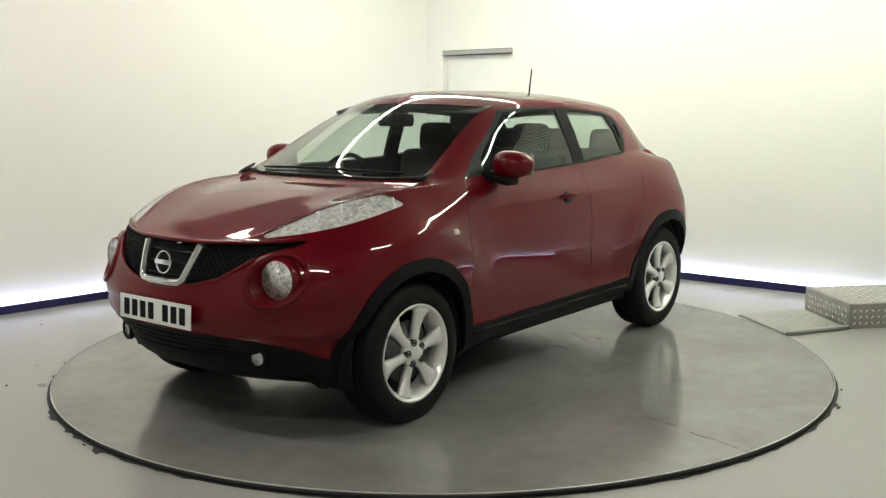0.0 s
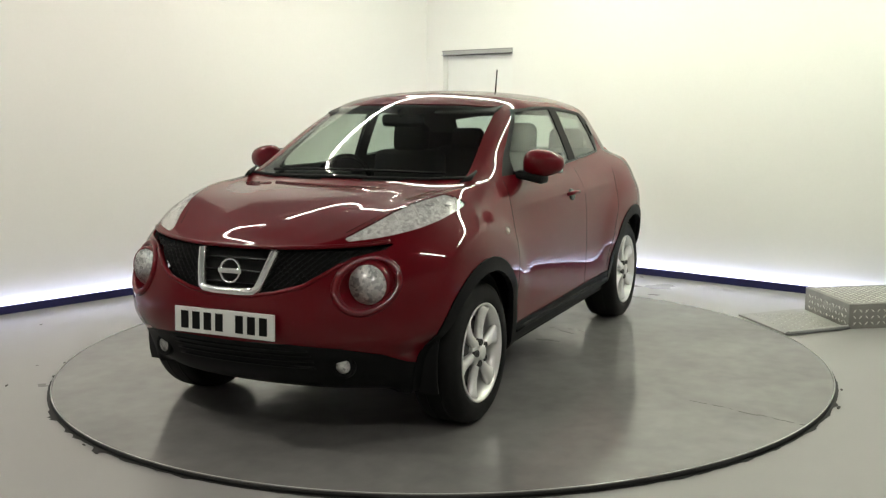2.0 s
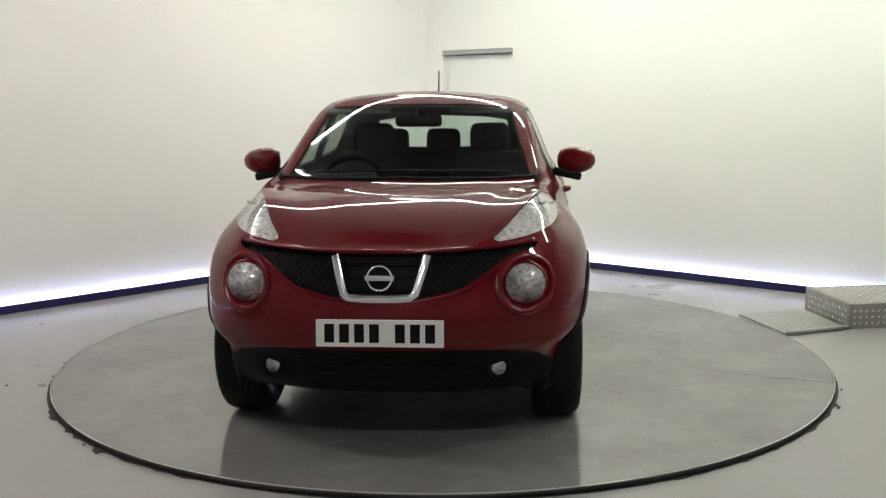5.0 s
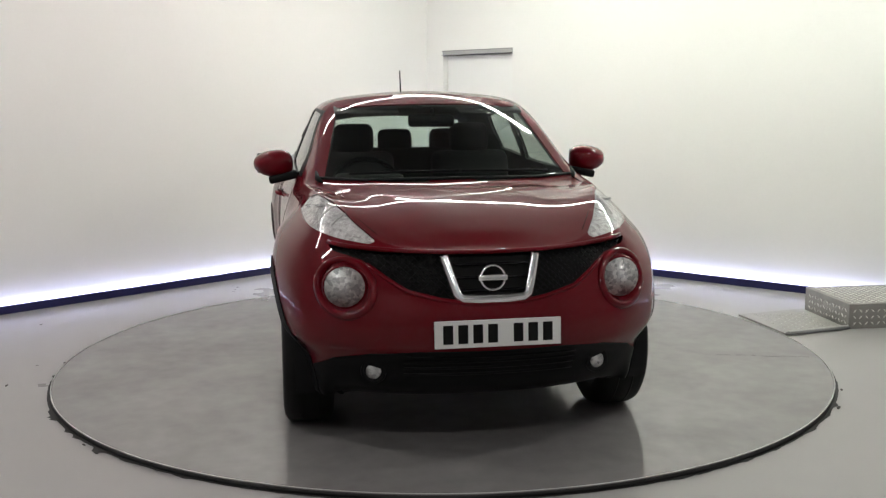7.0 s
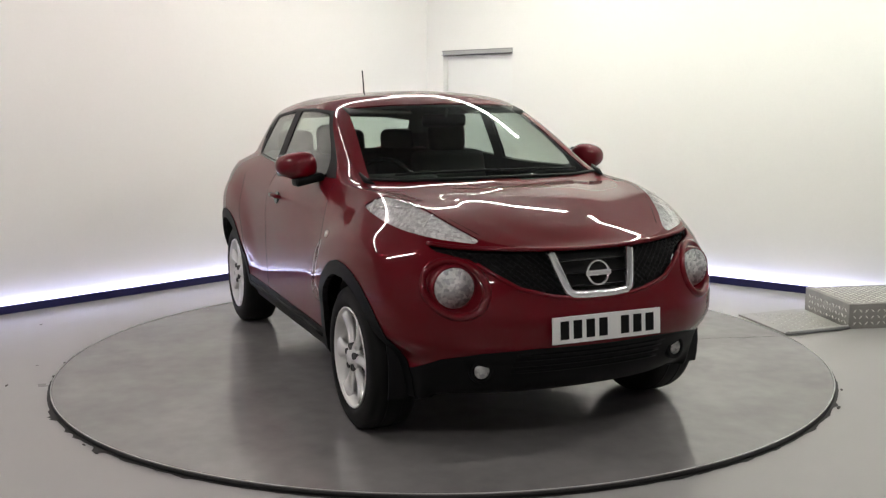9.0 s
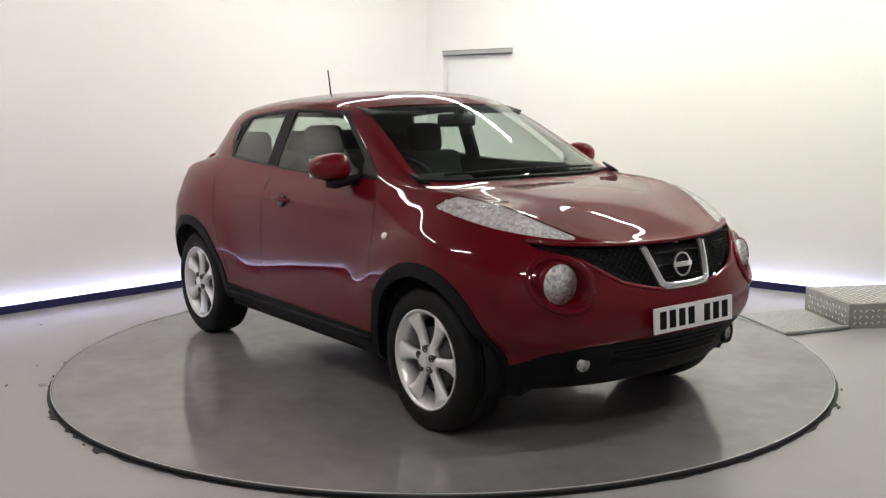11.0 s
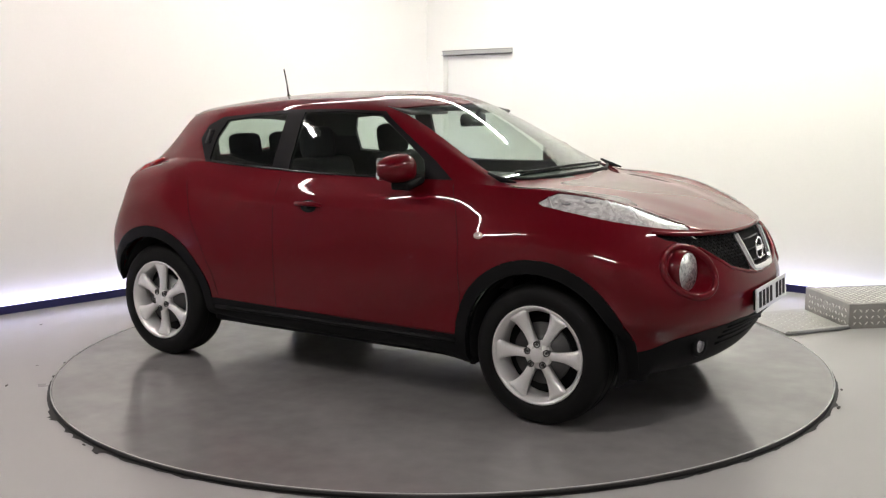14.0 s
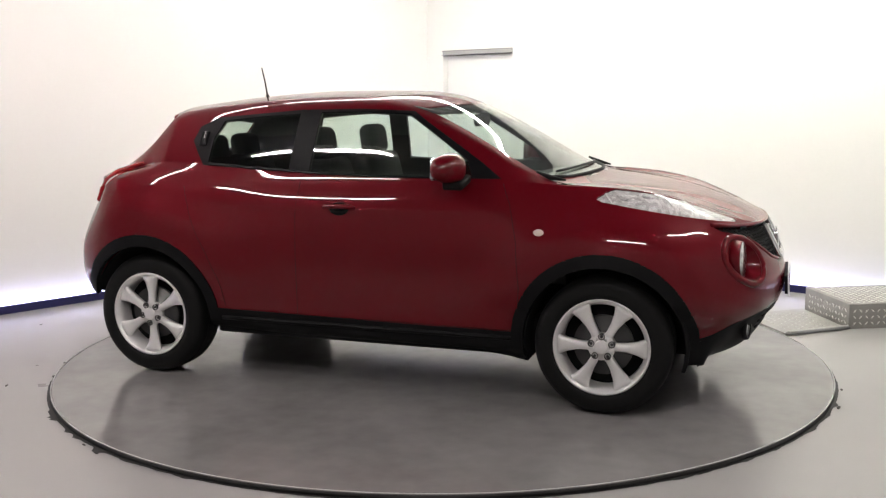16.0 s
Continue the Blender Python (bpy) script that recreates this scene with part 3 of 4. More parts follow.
LAMP = (0.592, 0.742)
LOWER = [(-0.02, 0.487), (0.30, 0.490), (0.50, 0.476), (0.64, 0.440), (0.74, 0.372), (0.81, 0.30), (0.95, 0.2), (0.95, 0.1), (-0.02, 0.1)]
SILL = [(-1.75, 0.43), (-1.0, 0.40), (-0.6, 0.392), (0.2, 0.380), (0.9, 0.378), (1.62, 0.34), (1.62, 0.1), (-1.75, 0.1)]
TAIL = [(-1.44, 1.165), (-1.62, 1.15), (-1.9, 1.12), (-1.9, 0.93), (-1.70, 0.972), (-1.56, 1.05)]
DOOR_FRONT = [(0.845, 0.383), (0.865, 0.60), (0.845, 0.82), (0.80, 1.0), (0.745, 1.112), (0.62, 1.20), (0.23, 1.452), (-0.36, 1.459), (-0.345, 1.13), (-0.345, 0.387)]
DOOR_REAR = [(-0.345, 0.387), (-0.345, 1.13), (-0.36, 1.459), (-0.92, 1.42), (-1.03, 1.365), (-1.06, 1.29), (-1.035, 1.05), (-0.975, 0.90), (-0.865, 0.70), (-0.80, 0.55), (-0.77, 0.389)]


def ease(v):
    v = np.clip(v, 0, 1)
    return v * v * (3 - 2 * v)


def sculpt(grid):
    """Pontoon wheel housings, waisted doors with two creases, bonnet dome and raised lamp pods."""
    x, y, z = (grid[..., k].copy() for k in range(3))
    side = ease((y - 0.52) / 0.18) * ease((1.16 - z) / 0.10)
    out = -0.005 * np.ones_like(x)
    for ax, reach, amp in ((AXLE_F, 0.665, 0.016), (AXLE_R, 0.68, 0.017)):
        r = np.hypot(x - ax, z - HUB_Z)
        out += amp * ease((reach + 0.02 - r) / 0.13) * np.where(np.abs(x) < AXLE_F, ease((z - 0.47) / 0.16), ease((z - 0.25) / 0.15))
    doors = ease((0.86 - np.abs(x)) / 0.26)
    out -= 0.004 * doors
    out += 0.004 * ease((0.95 - np.abs(x + 0.12)) / 0.35) * np.exp(-np.abs(z - 0.958) / 0.022)
    grid[..., 1] += out * side
    # bonnet: a dome between two lines, and the lamp pods beside it
    edge = 0.19 + (1.95 - x) * 0.36
    top = ease((z - 0.84) / 0.06) * ease((1.93 - x) / 0.12) * ease((x - 1.02) / 0.16)
    up = 0.008 * ease((edge + 0.07 - y) / 0.20)
    px, py, dx, dy = 1.86, 0.50, -0.66, 0.26
    t = np.clip(((x - px) * dx + (y - py) * dy) / (dx * dx + dy * dy), 0, 1)
    away = np.hypot(x - px - t * dx, y - py - t * dy)
    up += 0.009 * np.exp(-(away / 0.10) ** 2)
    grid[..., 2] += up * top


def build_surface():
    per = 18
    us = np.linspace(0, 16, 16 * per + 1)
    lines = np.array(body_lines(us))
    vs = np.linspace(0, len(lines) - 2, (len(lines) - 2) * 8 + 1)
    grid = smooth_curve(vs, range(len(lines)), lines.reshape(len(lines), -1)).reshape(len(vs), len(us), 3)
    # fair the surface: average along both ways, mirrored at the centre line
    for k in range(30):
        left, right = grid[:, 1:2] * (1, -1, 1), grid[:, -2:-1] * (1, -1, 1)
        wide = np.concatenate([left, grid, right], axis=1)
        grid = 0.25 * wide[:, :-2] + 0.5 * grid + 0.25 * wide[:, 2:]
        if k % 3 == 0:
            tall = np.concatenate([grid[:1], grid, grid[-2:-1] * (1, -1, 1)], axis=0)
            grid = 0.25 * tall[:-2] + 0.5 * grid + 0.25 * tall[2:]
    grid[:, 0, 1] = grid[:, -1, 1] = grid[-1, :, 1] = 0
    sculpt(grid)
    for k in range(9):
        grid[:, 1:-1] = 0.25 * grid[:, :-2] + 0.5 * grid[:, 1:-1] + 0.25 * grid[:, 2:]
    bm = bmesh.new()
    vv = [[bm.verts.new(tuple(p)) for p in row] for row in grid]
    for j in range(len(vs) - 1):
        for i in range(len(us) - 1):
            bm.faces.new((vv[j][i], vv[j + 1][i], vv[j + 1][i + 1], vv[j][i + 1]))
    bmesh.ops.remove_doubles(bm, verts=bm.verts, dist=2e-4)
    bm.normal_update()
    probe = [f for f in bm.faces if abs(f.calc_center_median().x) < 0.2 and 0.6 < f.calc_center_median().z < 0.9]
    if sum(f.normal.y for f in probe) < 0:
        bmesh.ops.reverse_faces(bm, faces=bm.faces)
    return bm


class Panels:
    """The half surface, cut along all outlines, and its faces sorted by panel."""

    def __init__(self):
        bm = self.bm = build_surface()
        self.tree = BVHTree.FromBMesh(bm)
        side = lambda c: c.y > 0.40
        cut(bm, DLO, "y", lambda c: c.y > 0.5 and 1.08 < c.z < 1.5)
        cut(bm, WIN_F, "y", lambda c: c.y > 0.5 and 1.08 < c.z < 1.5)
        cut(bm, WIN_R, "y", lambda c: c.y > 0.5 and 1.08 < c.z < 1.5)
        cut(bm, SCREEN, "x", lambda c: 0.15 < c.x < 1.1 and c.z > 1.09)
        cut(bm, BACKLIGHT, "x", lambda c: c.x < -1.28 and c.z > 1.0)
        cut(bm, HEADLAMP, "z", lambda c: c.x > 1.1 and c.z > 0.85)
        cut(bm, LAMP_EDGE, "y", lambda c: c.x > 1.1 and c.y > 0.42 and c.z > 0.85)
        cut(bm, GRILLE, "x", lambda c: c.x > 1.75)
        cut(bm, disc(*LAMP, 0.092), "x", lambda c: c.x > 1.7)
        cut(bm, LOWER, "x", lambda c: c.x > 1.5)
        cut(bm, SILL, "y", lambda c: c.x < 1.7 and c.y > 0.3)
        for ax in (AXLE_F, AXLE_R):
            cut(bm, disc(ax, HUB_Z, 0.388, 40), "y", side)
            cut(bm, disc(ax, HUB_Z + 0.005, 0.447, 40), "y", side)
        cut(bm, TAIL, "y", lambda c: c.x < -1.2 and c.z > 0.85)
        cut(bm, DOOR_FRONT, "y", lambda c: c.y > 0.5)
        cut(bm, DOOR_REAR, "y", lambda c: c.y > 0.5)
        bm.normal_update()
        for v in bm.verts:
            if abs(v.co.y) < 1e-3:
                v.normal = Vector((v.normal.x, 0, v.normal.z)).normalized()
        self.sets = {}
        for f in bm.faces:
            self.sets.setdefault(self.kind(f.calc_center_median()), []).append(f)

    def kind(self, c):
        x, y, z = c
        for ax in (AXLE_F, AXLE_R):
            r = math.hypot(x - ax, z - HUB_Z)
            if y > 0.6 and (x > 1.4 and r < 0.50 and z < 0.245 or x < -1.4 and r < 0.49 and z < 0.42):
                return "hole"
            if y > 0.42 and r < 0.386:
                return "hole"
            if y > 0.6 and math.hypot(x - ax, z - HUB_Z - 0.005) < 0.4445 and z > 0.22:
                return "arch_front" if ax > 0 else "arch_rear"
        if y > 0.5 and 1.08 < z < 1.5:
            if inside(x, z, WIN_F):
                return "win_front"
            if inside(x, z, WIN_R):
                return "win_rear"
            if inside(x, z, DLO):
                return "surround"
        if 0.15 < x < 1.1 and z > 1.09 and inside(y, z, SCREEN):
            return "screen"
        if x < -1.28 and y < 0.5 and inside(y, z, BACKLIGHT):
            return "backlight"
        if x > 1.1 and z > 0.85 and inside(x, y, HEADLAMP) and inside(x, z, LAMP_EDGE):
            return "headlamp"
        if x > 1.7 and math.hypot(y - LAMP[0], z - LAMP[1]) < 0.0912:
            return "hole"
        if x > 1.75 and inside(y, z, GRILLE):
            return "grille"
        if x > 1.62 and inside(y, z, LOWER):
            return "lower_front"
        if x < 1.7 and inside(x, z, SILL):
            return "sill" if abs(x) < 1.2 else "lower_front" if x > 0 else "lower_rear"
        if x < -1.75 and z < 0.43:
            return "lower_rear"
        if x < -1.2 and y > 0.35 and z > 0.85 and inside(x, z, TAIL):
            return "tail"
        if y > 0.5 and inside(x, z, DOOR_FRONT):
            return "door_front"
        if y > 0.5 and inside(x, z, DOOR_REAR):
            return "door_rear"
        return "body"

    def make(self, name, kinds, material, parent, label="", sides="both", outer=0.0, inner=-0.008, choose=None):
        """A panel with thickness, from the sorted faces; sides: both (one mesh), 1 (left) or -1 (right)."""
        fs = [f for k in kinds for f in self.sets.get(k, []) if choose is None or choose(f.calc_center_median())]
        verts, faces, normals = [], [], []
        for s in ((1, -1) if sides == "both" else (sides,)):
            index = {}
            base = len(verts)
            for f in fs:
                for v in f.verts:
                    if v not in index:
                        index[v] = base + 2 * len(index)
                        n = v.normal
                        for off, sg in ((outer, 1), (inner, -1)):
                            p = v.co + n * off
                            verts.append((p.x, s * p.y, p.z))
                            normals.append((sg * n.x, sg * s * n.y, sg * n.z))
            uses = {}
            for f in fs:
                ring = [index[v] for v in f.verts]
                if s < 0:
                    ring = ring[::-1]
                faces.append(ring)
                faces.append([i + 1 for i in ring[::-1]])
                for a, b in zip(ring, ring[1:] + ring[:1]):
                    uses[(a, b)] = 1
            for a, b in uses:
                if (b, a) not in uses and not (abs(verts[a][1]) < 2e-3 and abs(verts[b][1]) < 2e-3):
                    faces.append([b, a, a + 1, b + 1])
        me = bpy.data.meshes.new(name)
        me.from_pydata(verts, [], faces)
        me.update()
        for p in me.polygons:
            p.use_smooth = True
        cn = []
        for p in me.polygons:
            ids = set(v % 2 for v in p.vertices)
            for v in p.vertices:
                cn.append(tuple(p.normal) if len(ids) > 1 else normals[v])
        me.normals_split_custom_set(cn)
        return link(name, me, material, parent, label)

    def from_front(self, y, z):
        h = self.tree.ray_cast(Vector((4, abs(y), z)), Vector((-1, 0, 0)))
        p, n = h[0] or Vector((1.95, abs(y), z)), h[1] or Vector((1, 0, 0))
        s = -1 if y < 0 else 1
        return Vector((p.x, s * p.y, p.z)), Vector((n.x, s * n.y, n.z))

    def from_side(self, x, z, s=1):
        h = self.tree.ray_cast(Vector((x, 3, z)), Vector((0, -1, 0)))
        p, n = h[0] or Vector((x, 0.8, z)), h[1] or Vector((0, 1, 0))
        return Vector((p.x, s * p.y, p.z)), Vector((n.x, s * n.y, n.z))

    def from_top(self, x, y):
        h = self.tree.ray_cast(Vector((x, abs(y), 3)), Vector((0, 0, -1)))
        p = h[0] or Vector((x, abs(y), 1.0))
        return Vector((p.x, math.copysign(p.y, y), p.z))


def turned(n, up=Vector((0, 0, 1))):
    """A turn whose x axis is n."""
    x = Vector(n).normalized()
    y = up.cross(x).normalized()
    return Matrix((x, y, x.cross(y))).transposed().to_4x4()


def build_wheel(car):
    """A wheel whose outer face looks along +y, its hub face at the origin."""
    bm = bmesh.new()
    lathe(bm, [(0.205, -0.20), (0.212, -0.19), (0.212, -0.03), (0.222, -0.012), (0.232, -0.004), (0.234, 0.004), (0.228, 0.006), (0.222, 0.0), (0.206, -0.02), (0.200, -0.05), (0.196, -0.19)], 56, closed=True)
    wheel = part("wheel", bm, ALLOY, car, "silver alloy road wheel with black tyre")
    bm = bmesh.new()
    lathe(bm, [(0.222, -0.215), (0.262, -0.222), (0.300, -0.218), (0.322, -0.205), (0.332, -0.18), (0.334, -0.11), (0.332, -0.035), (0.322, -0.010), (0.300, 0.004), (0.285, 0.006),
               (0.262, 0.010), (0.245, 0.006), (0.232, -0.002), (0.222, -0.02)], 72, closed=True)
    for r, y in ((0.333, -0.07), (0.333, -0.14)):
        lathe(bm, [(r + 0.002, y - 0.004), (r + 0.002, y + 0.004), (r - 0.004, y + 0.003), (r - 0.004, y - 0.003)], 72, closed=True)
    part("tyre", bm, RUBBER, wheel, "black rubber tyre")
    # a spoke: narrow at the hub, flaring to the rim, with a raised spine
    bm = bmesh.new()
    rows = []
    for r, w, y, t in ((0.030, 0.028, -0.004, 0.034), (0.075, 0.019, -0.010, 0.034), (0.12, 0.022, -0.014, 0.032), (0.165, 0.032, -0.012, 0.030), (0.195, 0.044, -0.007, 0.026), (0.214, 0.058, -0.006, 0.020)):
        ring = [bm.verts.new(p) for p in ((r, y - t, -w), (r, y - 0.008, -w), (r, y, -w * 0.55), (r, y + 0.002, 0), (r, y, w * 0.55), (r, y - 0.008, w), (r, y - t, w))]
        rows.append(ring)
    for a, b in zip(rows, rows[1:]):
        for i in range(7):
            bm.faces.new((a[i], a[(i + 1) % 7], b[(i + 1) % 7], b[i]))
    bm.faces.new(rows[0])
    bm.faces.new(rows[-1][::-1])
    spoke = part("spoke", bm, ALLOY, wheel)
    for k in range(1, 6):
        copy_thing(spoke, pose(0, 0, 0, 0, 60 * k, 0))
    bm = bmesh.new()
    lathe(bm, [(0.066, -0.05), (0.066, -0.012), (0.058, -0.005), (0.036, -0.004), (0.034, 0.006), (0.028, 0.009), (0.0005, 0.010)], 36)
    part("hub_cap", bm, ALLOY, wheel, "silver hub cap with plain round emblem")
    bm = bmesh.new()
    lathe(bm, [(0.0165, -0.02), (0.0165, 0.002), (0.0135, 0.004), (0.0125, -0.006), (0.007, -0.006), (0.006, 0.001), (0.0005, 0.001)], 16)
    nut = part("wheel_nut", bm, DARK_STEEL, wheel, "dark recessed wheel nut")
    for k in range(5):
        a = math.radians(18 + 72 * k)
        m = pose(0.052 * math.cos(a), 0, 0.052 * math.sin(a))
        if k:
            copy_thing(nut, m)
        else:
            nut.matrix_basis = m
    bm = bmesh.new()
    lathe(bm, [(0.145, -0.075), (0.145, -0.055), (0.08, -0.053), (0.075, -0.04), (0.0005, -0.04)], 40)
    part("brake_disc", bm, DARK_STEEL, wheel, "dull steel brake disc")
    bm = bmesh.new()
    lathe(bm, [(0.199, -0.12), (0.199, -0.10), (0.0005, -0.10)], 40)
    part("backing_plate", bm, PLASTIC, wheel)
    return wheel


def build_seat(car, x, y, width, back_h, name="front_seat"):
    bm = bmesh.new()
    w = width / 2
    box(bm, (x - 0.26, y - w, 0.45), (x + 0.26, y + w, 0.66), 0.05)
    box(bm, (-0.07, -w, 0), (0.07, w, back_h), 0.055, pose(x - 0.24, y, 0.60, 0, -14, 0))
    return part(name, bm, FABRIC, car, "black cloth car seat")


def build_headrest(seat, x, y, z):
    bm = bmesh.new()
    box(bm, (-0.055, -0.125, 0.0), (0.055, 0.125, 0.19), 0.05, pose(x, y, z, 0, -8, 0), 3)
    hr = part("headrest", bm, FABRIC, seat, "black cloth headrest")
    return hr


def build_interior(car, panels):
    panels.make("headliner", ["body", "surround", "door_front", "door_rear"], TRIM_GREY, car, "grey roof lining", outer=-0.012, inner=-0.02, choose=lambda c: c.z > 1.28 and c.x < 0.7)
    panels.make("inner_trim", ["body", "surround", "door_front", "door_rear", "tail"], TRIM_DARK, car, "dark inner trim", outer=-0.012, inner=-0.02, choose=lambda c: 0.5 < c.z <= 1.28 and -1.85 < c.x < 0.86 and (c.y > 0.4 or c.x < -1.5))
    bm = bmesh.new()
    box(bm, (-1.48, -0.64, 0.28), (1.2, 0.64, 0.42), 0.03)
    # wider black slab, added in place of the shade beneath the sills
    box(bm, (-0.86, -0.80, 0.25), (0.87, 0.80, 0.36), 0.02)
    part("floor_pan", bm, PLASTIC, car, "black underbody")
    # dashboard and scuttle
    bm = bmesh.new()
    prof = [(1.06, 1.060), (0.95, 1.075), (0.72, 1.085), (0.60, 1.06), (0.54, 0.98), (0.58, 0.60), (1.06, 0.60)]
    a = [bm.verts.new((x, -0.70, z)) for x, z in prof]
    b = [bm.verts.new((x, 0.70, z)) for x, z in prof]
    for i in range(len(prof)):
        j = (i + 1) % len(prof)
        bm.faces.new((a[i], a[j], b[j], b[i]))
    bm.faces.new(a)
    bm.faces.new(b[::-1])
    part("dashboard", bm, TRIM_DARK, car, "dark plastic dashboard", smooth=False)
    bm = bmesh.new()
    box(bm, (0.62, -0.56, 1.05), (0.84, -0.20, 1.125), 0.035)
    part("instrument_hood", bm, TRIM_DARK, car)
    # steering wheel on the car's right
    m = pose(0.50, -0.37, 1.02, 0, 62, 0)
    bm = bmesh.new()
    tube(bm, [m @ Vector((0.185 * math.cos(t), 0.185 * math.sin(t), 0)) for t in np.linspace(0, 2 * math.pi, 36, endpoint=False)], 0.015, 8, True)
    sw = part("steering_wheel", bm, GLOSS_BLACK, car, "black steering wheel")
    bm = bmesh.new()
    box(bm, (-0.07, -0.17, -0.02), (0.05, 0.17, 0.02), 0.015, m)
    part("wheel_spokes", bm, TRIM_DARK, sw)
    for y in (-0.37, 0.37):
        s = build_seat(car, -0.02, y, 0.50, 0.60)
        build_headrest(s, -0.40, y, 1.17)
    s = build_seat(car, -0.95, 0.0, 1.24, 0.58, "rear_bench")
    for y in (-0.38, 0.0, 0.38):
        build_headrest(s, -1.33, y, 1.11)
    # inner mirror
    bm = bmesh.new()
    box(bm, (0.40, -0.13, 1.355), (0.43, 0.13, 1.425), 0.02)
    im = part("inner_mirror", bm, GLOSS_BLACK, car, "black inner mirror")
    bm = bmesh.new()
    tube(bm, [(0.43, 0, 1.40), (0.46, 0, 1.45)], 0.012)
    part("mirror_stem", bm, GLOSS_BLACK, im)
    for y in (-0.35, 0.35):
        bm = bmesh.new()
        box(bm, (-0.10, -0.18, -0.008), (0.06, 0.18, 0.008), 0.006, pose(0.30, y, 1.445, 0, 12, 0))
        part("sun_visor", bm, TRIM_GREY, car)


def build_front(car, P):
    # grille: a dark sunk backing with a honeycomb of bars
    P.make("grille_backing", ["grille"], INK, car, "dark grille backing", outer=-0.03, inner=-0.036)
    bm = bmesh.new()
    px, pz, r = 0.031, 0.0140, 0.0024
    for row in range(17):
        z = 0.695 + row * pz
        for col in range(-22, 23):
            y = (col + 0.5 * (row % 2)) * px
            if not inside(abs(y), z, GRILLE) or (abs(y) < 0.165 and z > 0.70 and abs(y) < 0.13 + 0.055 * (z - 0.70) / 0.16):
                continue
            for dy, dz in ((px / 2, pz), (-px / 2, pz)):
                if not inside(abs(y + dy), z + dz, GRILLE):
                    continue
                a, b = P.from_front(y, z)[0], P.from_front(y + dy, z + dz)[0]
                tube(bm, [a - Vector((0.012, 0, 0)), b - Vector((0.012, 0, 0))], r, 4)
    tagged(part("grille_mesh", bm, PLASTIC, car, "black honeycomb grille"), kind="stuff")
    for z in (0.735, 0.785, 0.835):
        bm = bmesh.new()
        tube(bm, [P.from_front(y, z)[0] - Vector((0.012, 0, 0)) for y in np.linspace(-0.155, 0.155, 9)], 0.006, 6)
        part("grille_bar", bm, GLOSS_BLACK, car)
    # rolled lips of the bodywork over and under the grille
    for name, lip in (("bonnet_lip", [(0.0, 0.884), (0.2, 0.886), (0.42, 0.892), (0.56, 0.900), (0.65, 0.912)]), ("grille_lip", [(0.0, 0.686), (0.12, 0.688), (0.22, 0.703), (0.35, 0.736), (0.43, 0.786), (0.50, 0.835)])):
        line = [(-y, z) for y, z in lip[:0:-1]] + lip
        pts = []
        for (y0, z0), (y1, z1) in zip(line, line[1:]):
            pts += [P.from_front(y0 + (y1 - y0) * k / 5, z0 + (z1 - z0) * k / 5)[0] for k in range(5)]
        bm = bmesh.new()
        tube(bm, [p + Vector((-0.003, 0, 0)) for p in pts], 0.010, 8)
        part(name, bm, PAINT, car, "rolled red edge of the bodywork")
    # chrome frame in a V round the emblem
    bm = bmesh.new()
    path = [(-0.192, 0.872), (-0.178, 0.82), (-0.160, 0.76), (-0.148, 0.722), (-0.128, 0.705), (-0.06, 0.700), (0.06, 0.700), (0.128, 0.705), (0.148, 0.722), (0.160, 0.76), (0.178, 0.82), (0.192, 0.872)]
    last = None
    for i, (y, z) in enumerate(path):
        c, n = P.from_front(y, z)
        y0, z0 = path[max(0, i - 1)]
        y1, z1 = path[min(len(path) - 1, i + 1)]
        t = Vector((0, y1 - y0, z1 - z0)).normalized()
        s = Vector((0, -t.z, t.y)) * 0.0180
        ring = [bm.verts.new(c + Vector((dx, 0, 0)) + s * k) for dx, k in ((-0.015, -1), (0.008, -0.9), (0.014, -0.3), (0.014, 0.3), (0.008, 0.9), (-0.015, 1))]
        if last:
            for j in range(6):
                bm.faces.new((last[j], last[(j + 1) % 6], ring[(j + 1) % 6], ring[j]))
        last = ring
    part("grille_frame", bm, CHROME, car, "chrome V-shaped grille frame")
    # emblem: a plain ring with a bar
    c = P.from_front(0, 0.785)[0] + Vector((0.006, 0, 0))
    m = Matrix.Translation(c) @ pose(0, 0, 0, 0, -8, 0)
    bm = bmesh.new()
    lathe(bm, [(0.045, 0.0), (0.047, 0.007), (0.053, 0.008), (0.055, 0.0)], 40, "x", m, True)
    em = part("emblem", bm, CHROME, car, "plain chrome ring emblem with crossbar")
    bm = bmesh.new()
    box(bm, (0.0, -0.060, -0.0115), (0.010, 0.060, 0.0115), 0.003, m)
    part("emblem_bar", bm, CHROME, em)
    # round main lamps in red hoods
    for s in (1, -1):
        c = Vector((1.872, s * LAMP[0], LAMP[1]))
        m = Matrix.Translation(c) @ turned((0.988, s * 0.14, 0.05))
        bm = bmesh.new()
        lathe(bm, [(0.0005, -0.060), (0.04, -0.055), (0.065, -0.035), (0.080, 0.0), (0.084, 0.012)], 40, "x", m)
        lamp = part("main_lamp", bm, REFLECTOR, car, "round main headlamp with clear lens")
        bm = bmesh.new()
        lathe(bm, [(0.083, 0.004), (0.075, 0.013), (0.055, 0.019), (0.03, 0.022), (0.0005, 0.023)], 40, "x", m)
        part("lamp_lens", bm, LENS, lamp).visible_shadow = False
        bm = bmesh.new()
        lathe(bm, [(0.0005, -0.03), (0.020, -0.026), (0.022, 0.008), (0.0005, 0.010)], 20, "x", m)
        part("lamp_shield", bm, CHROME, lamp)
        bm = bmesh.new()
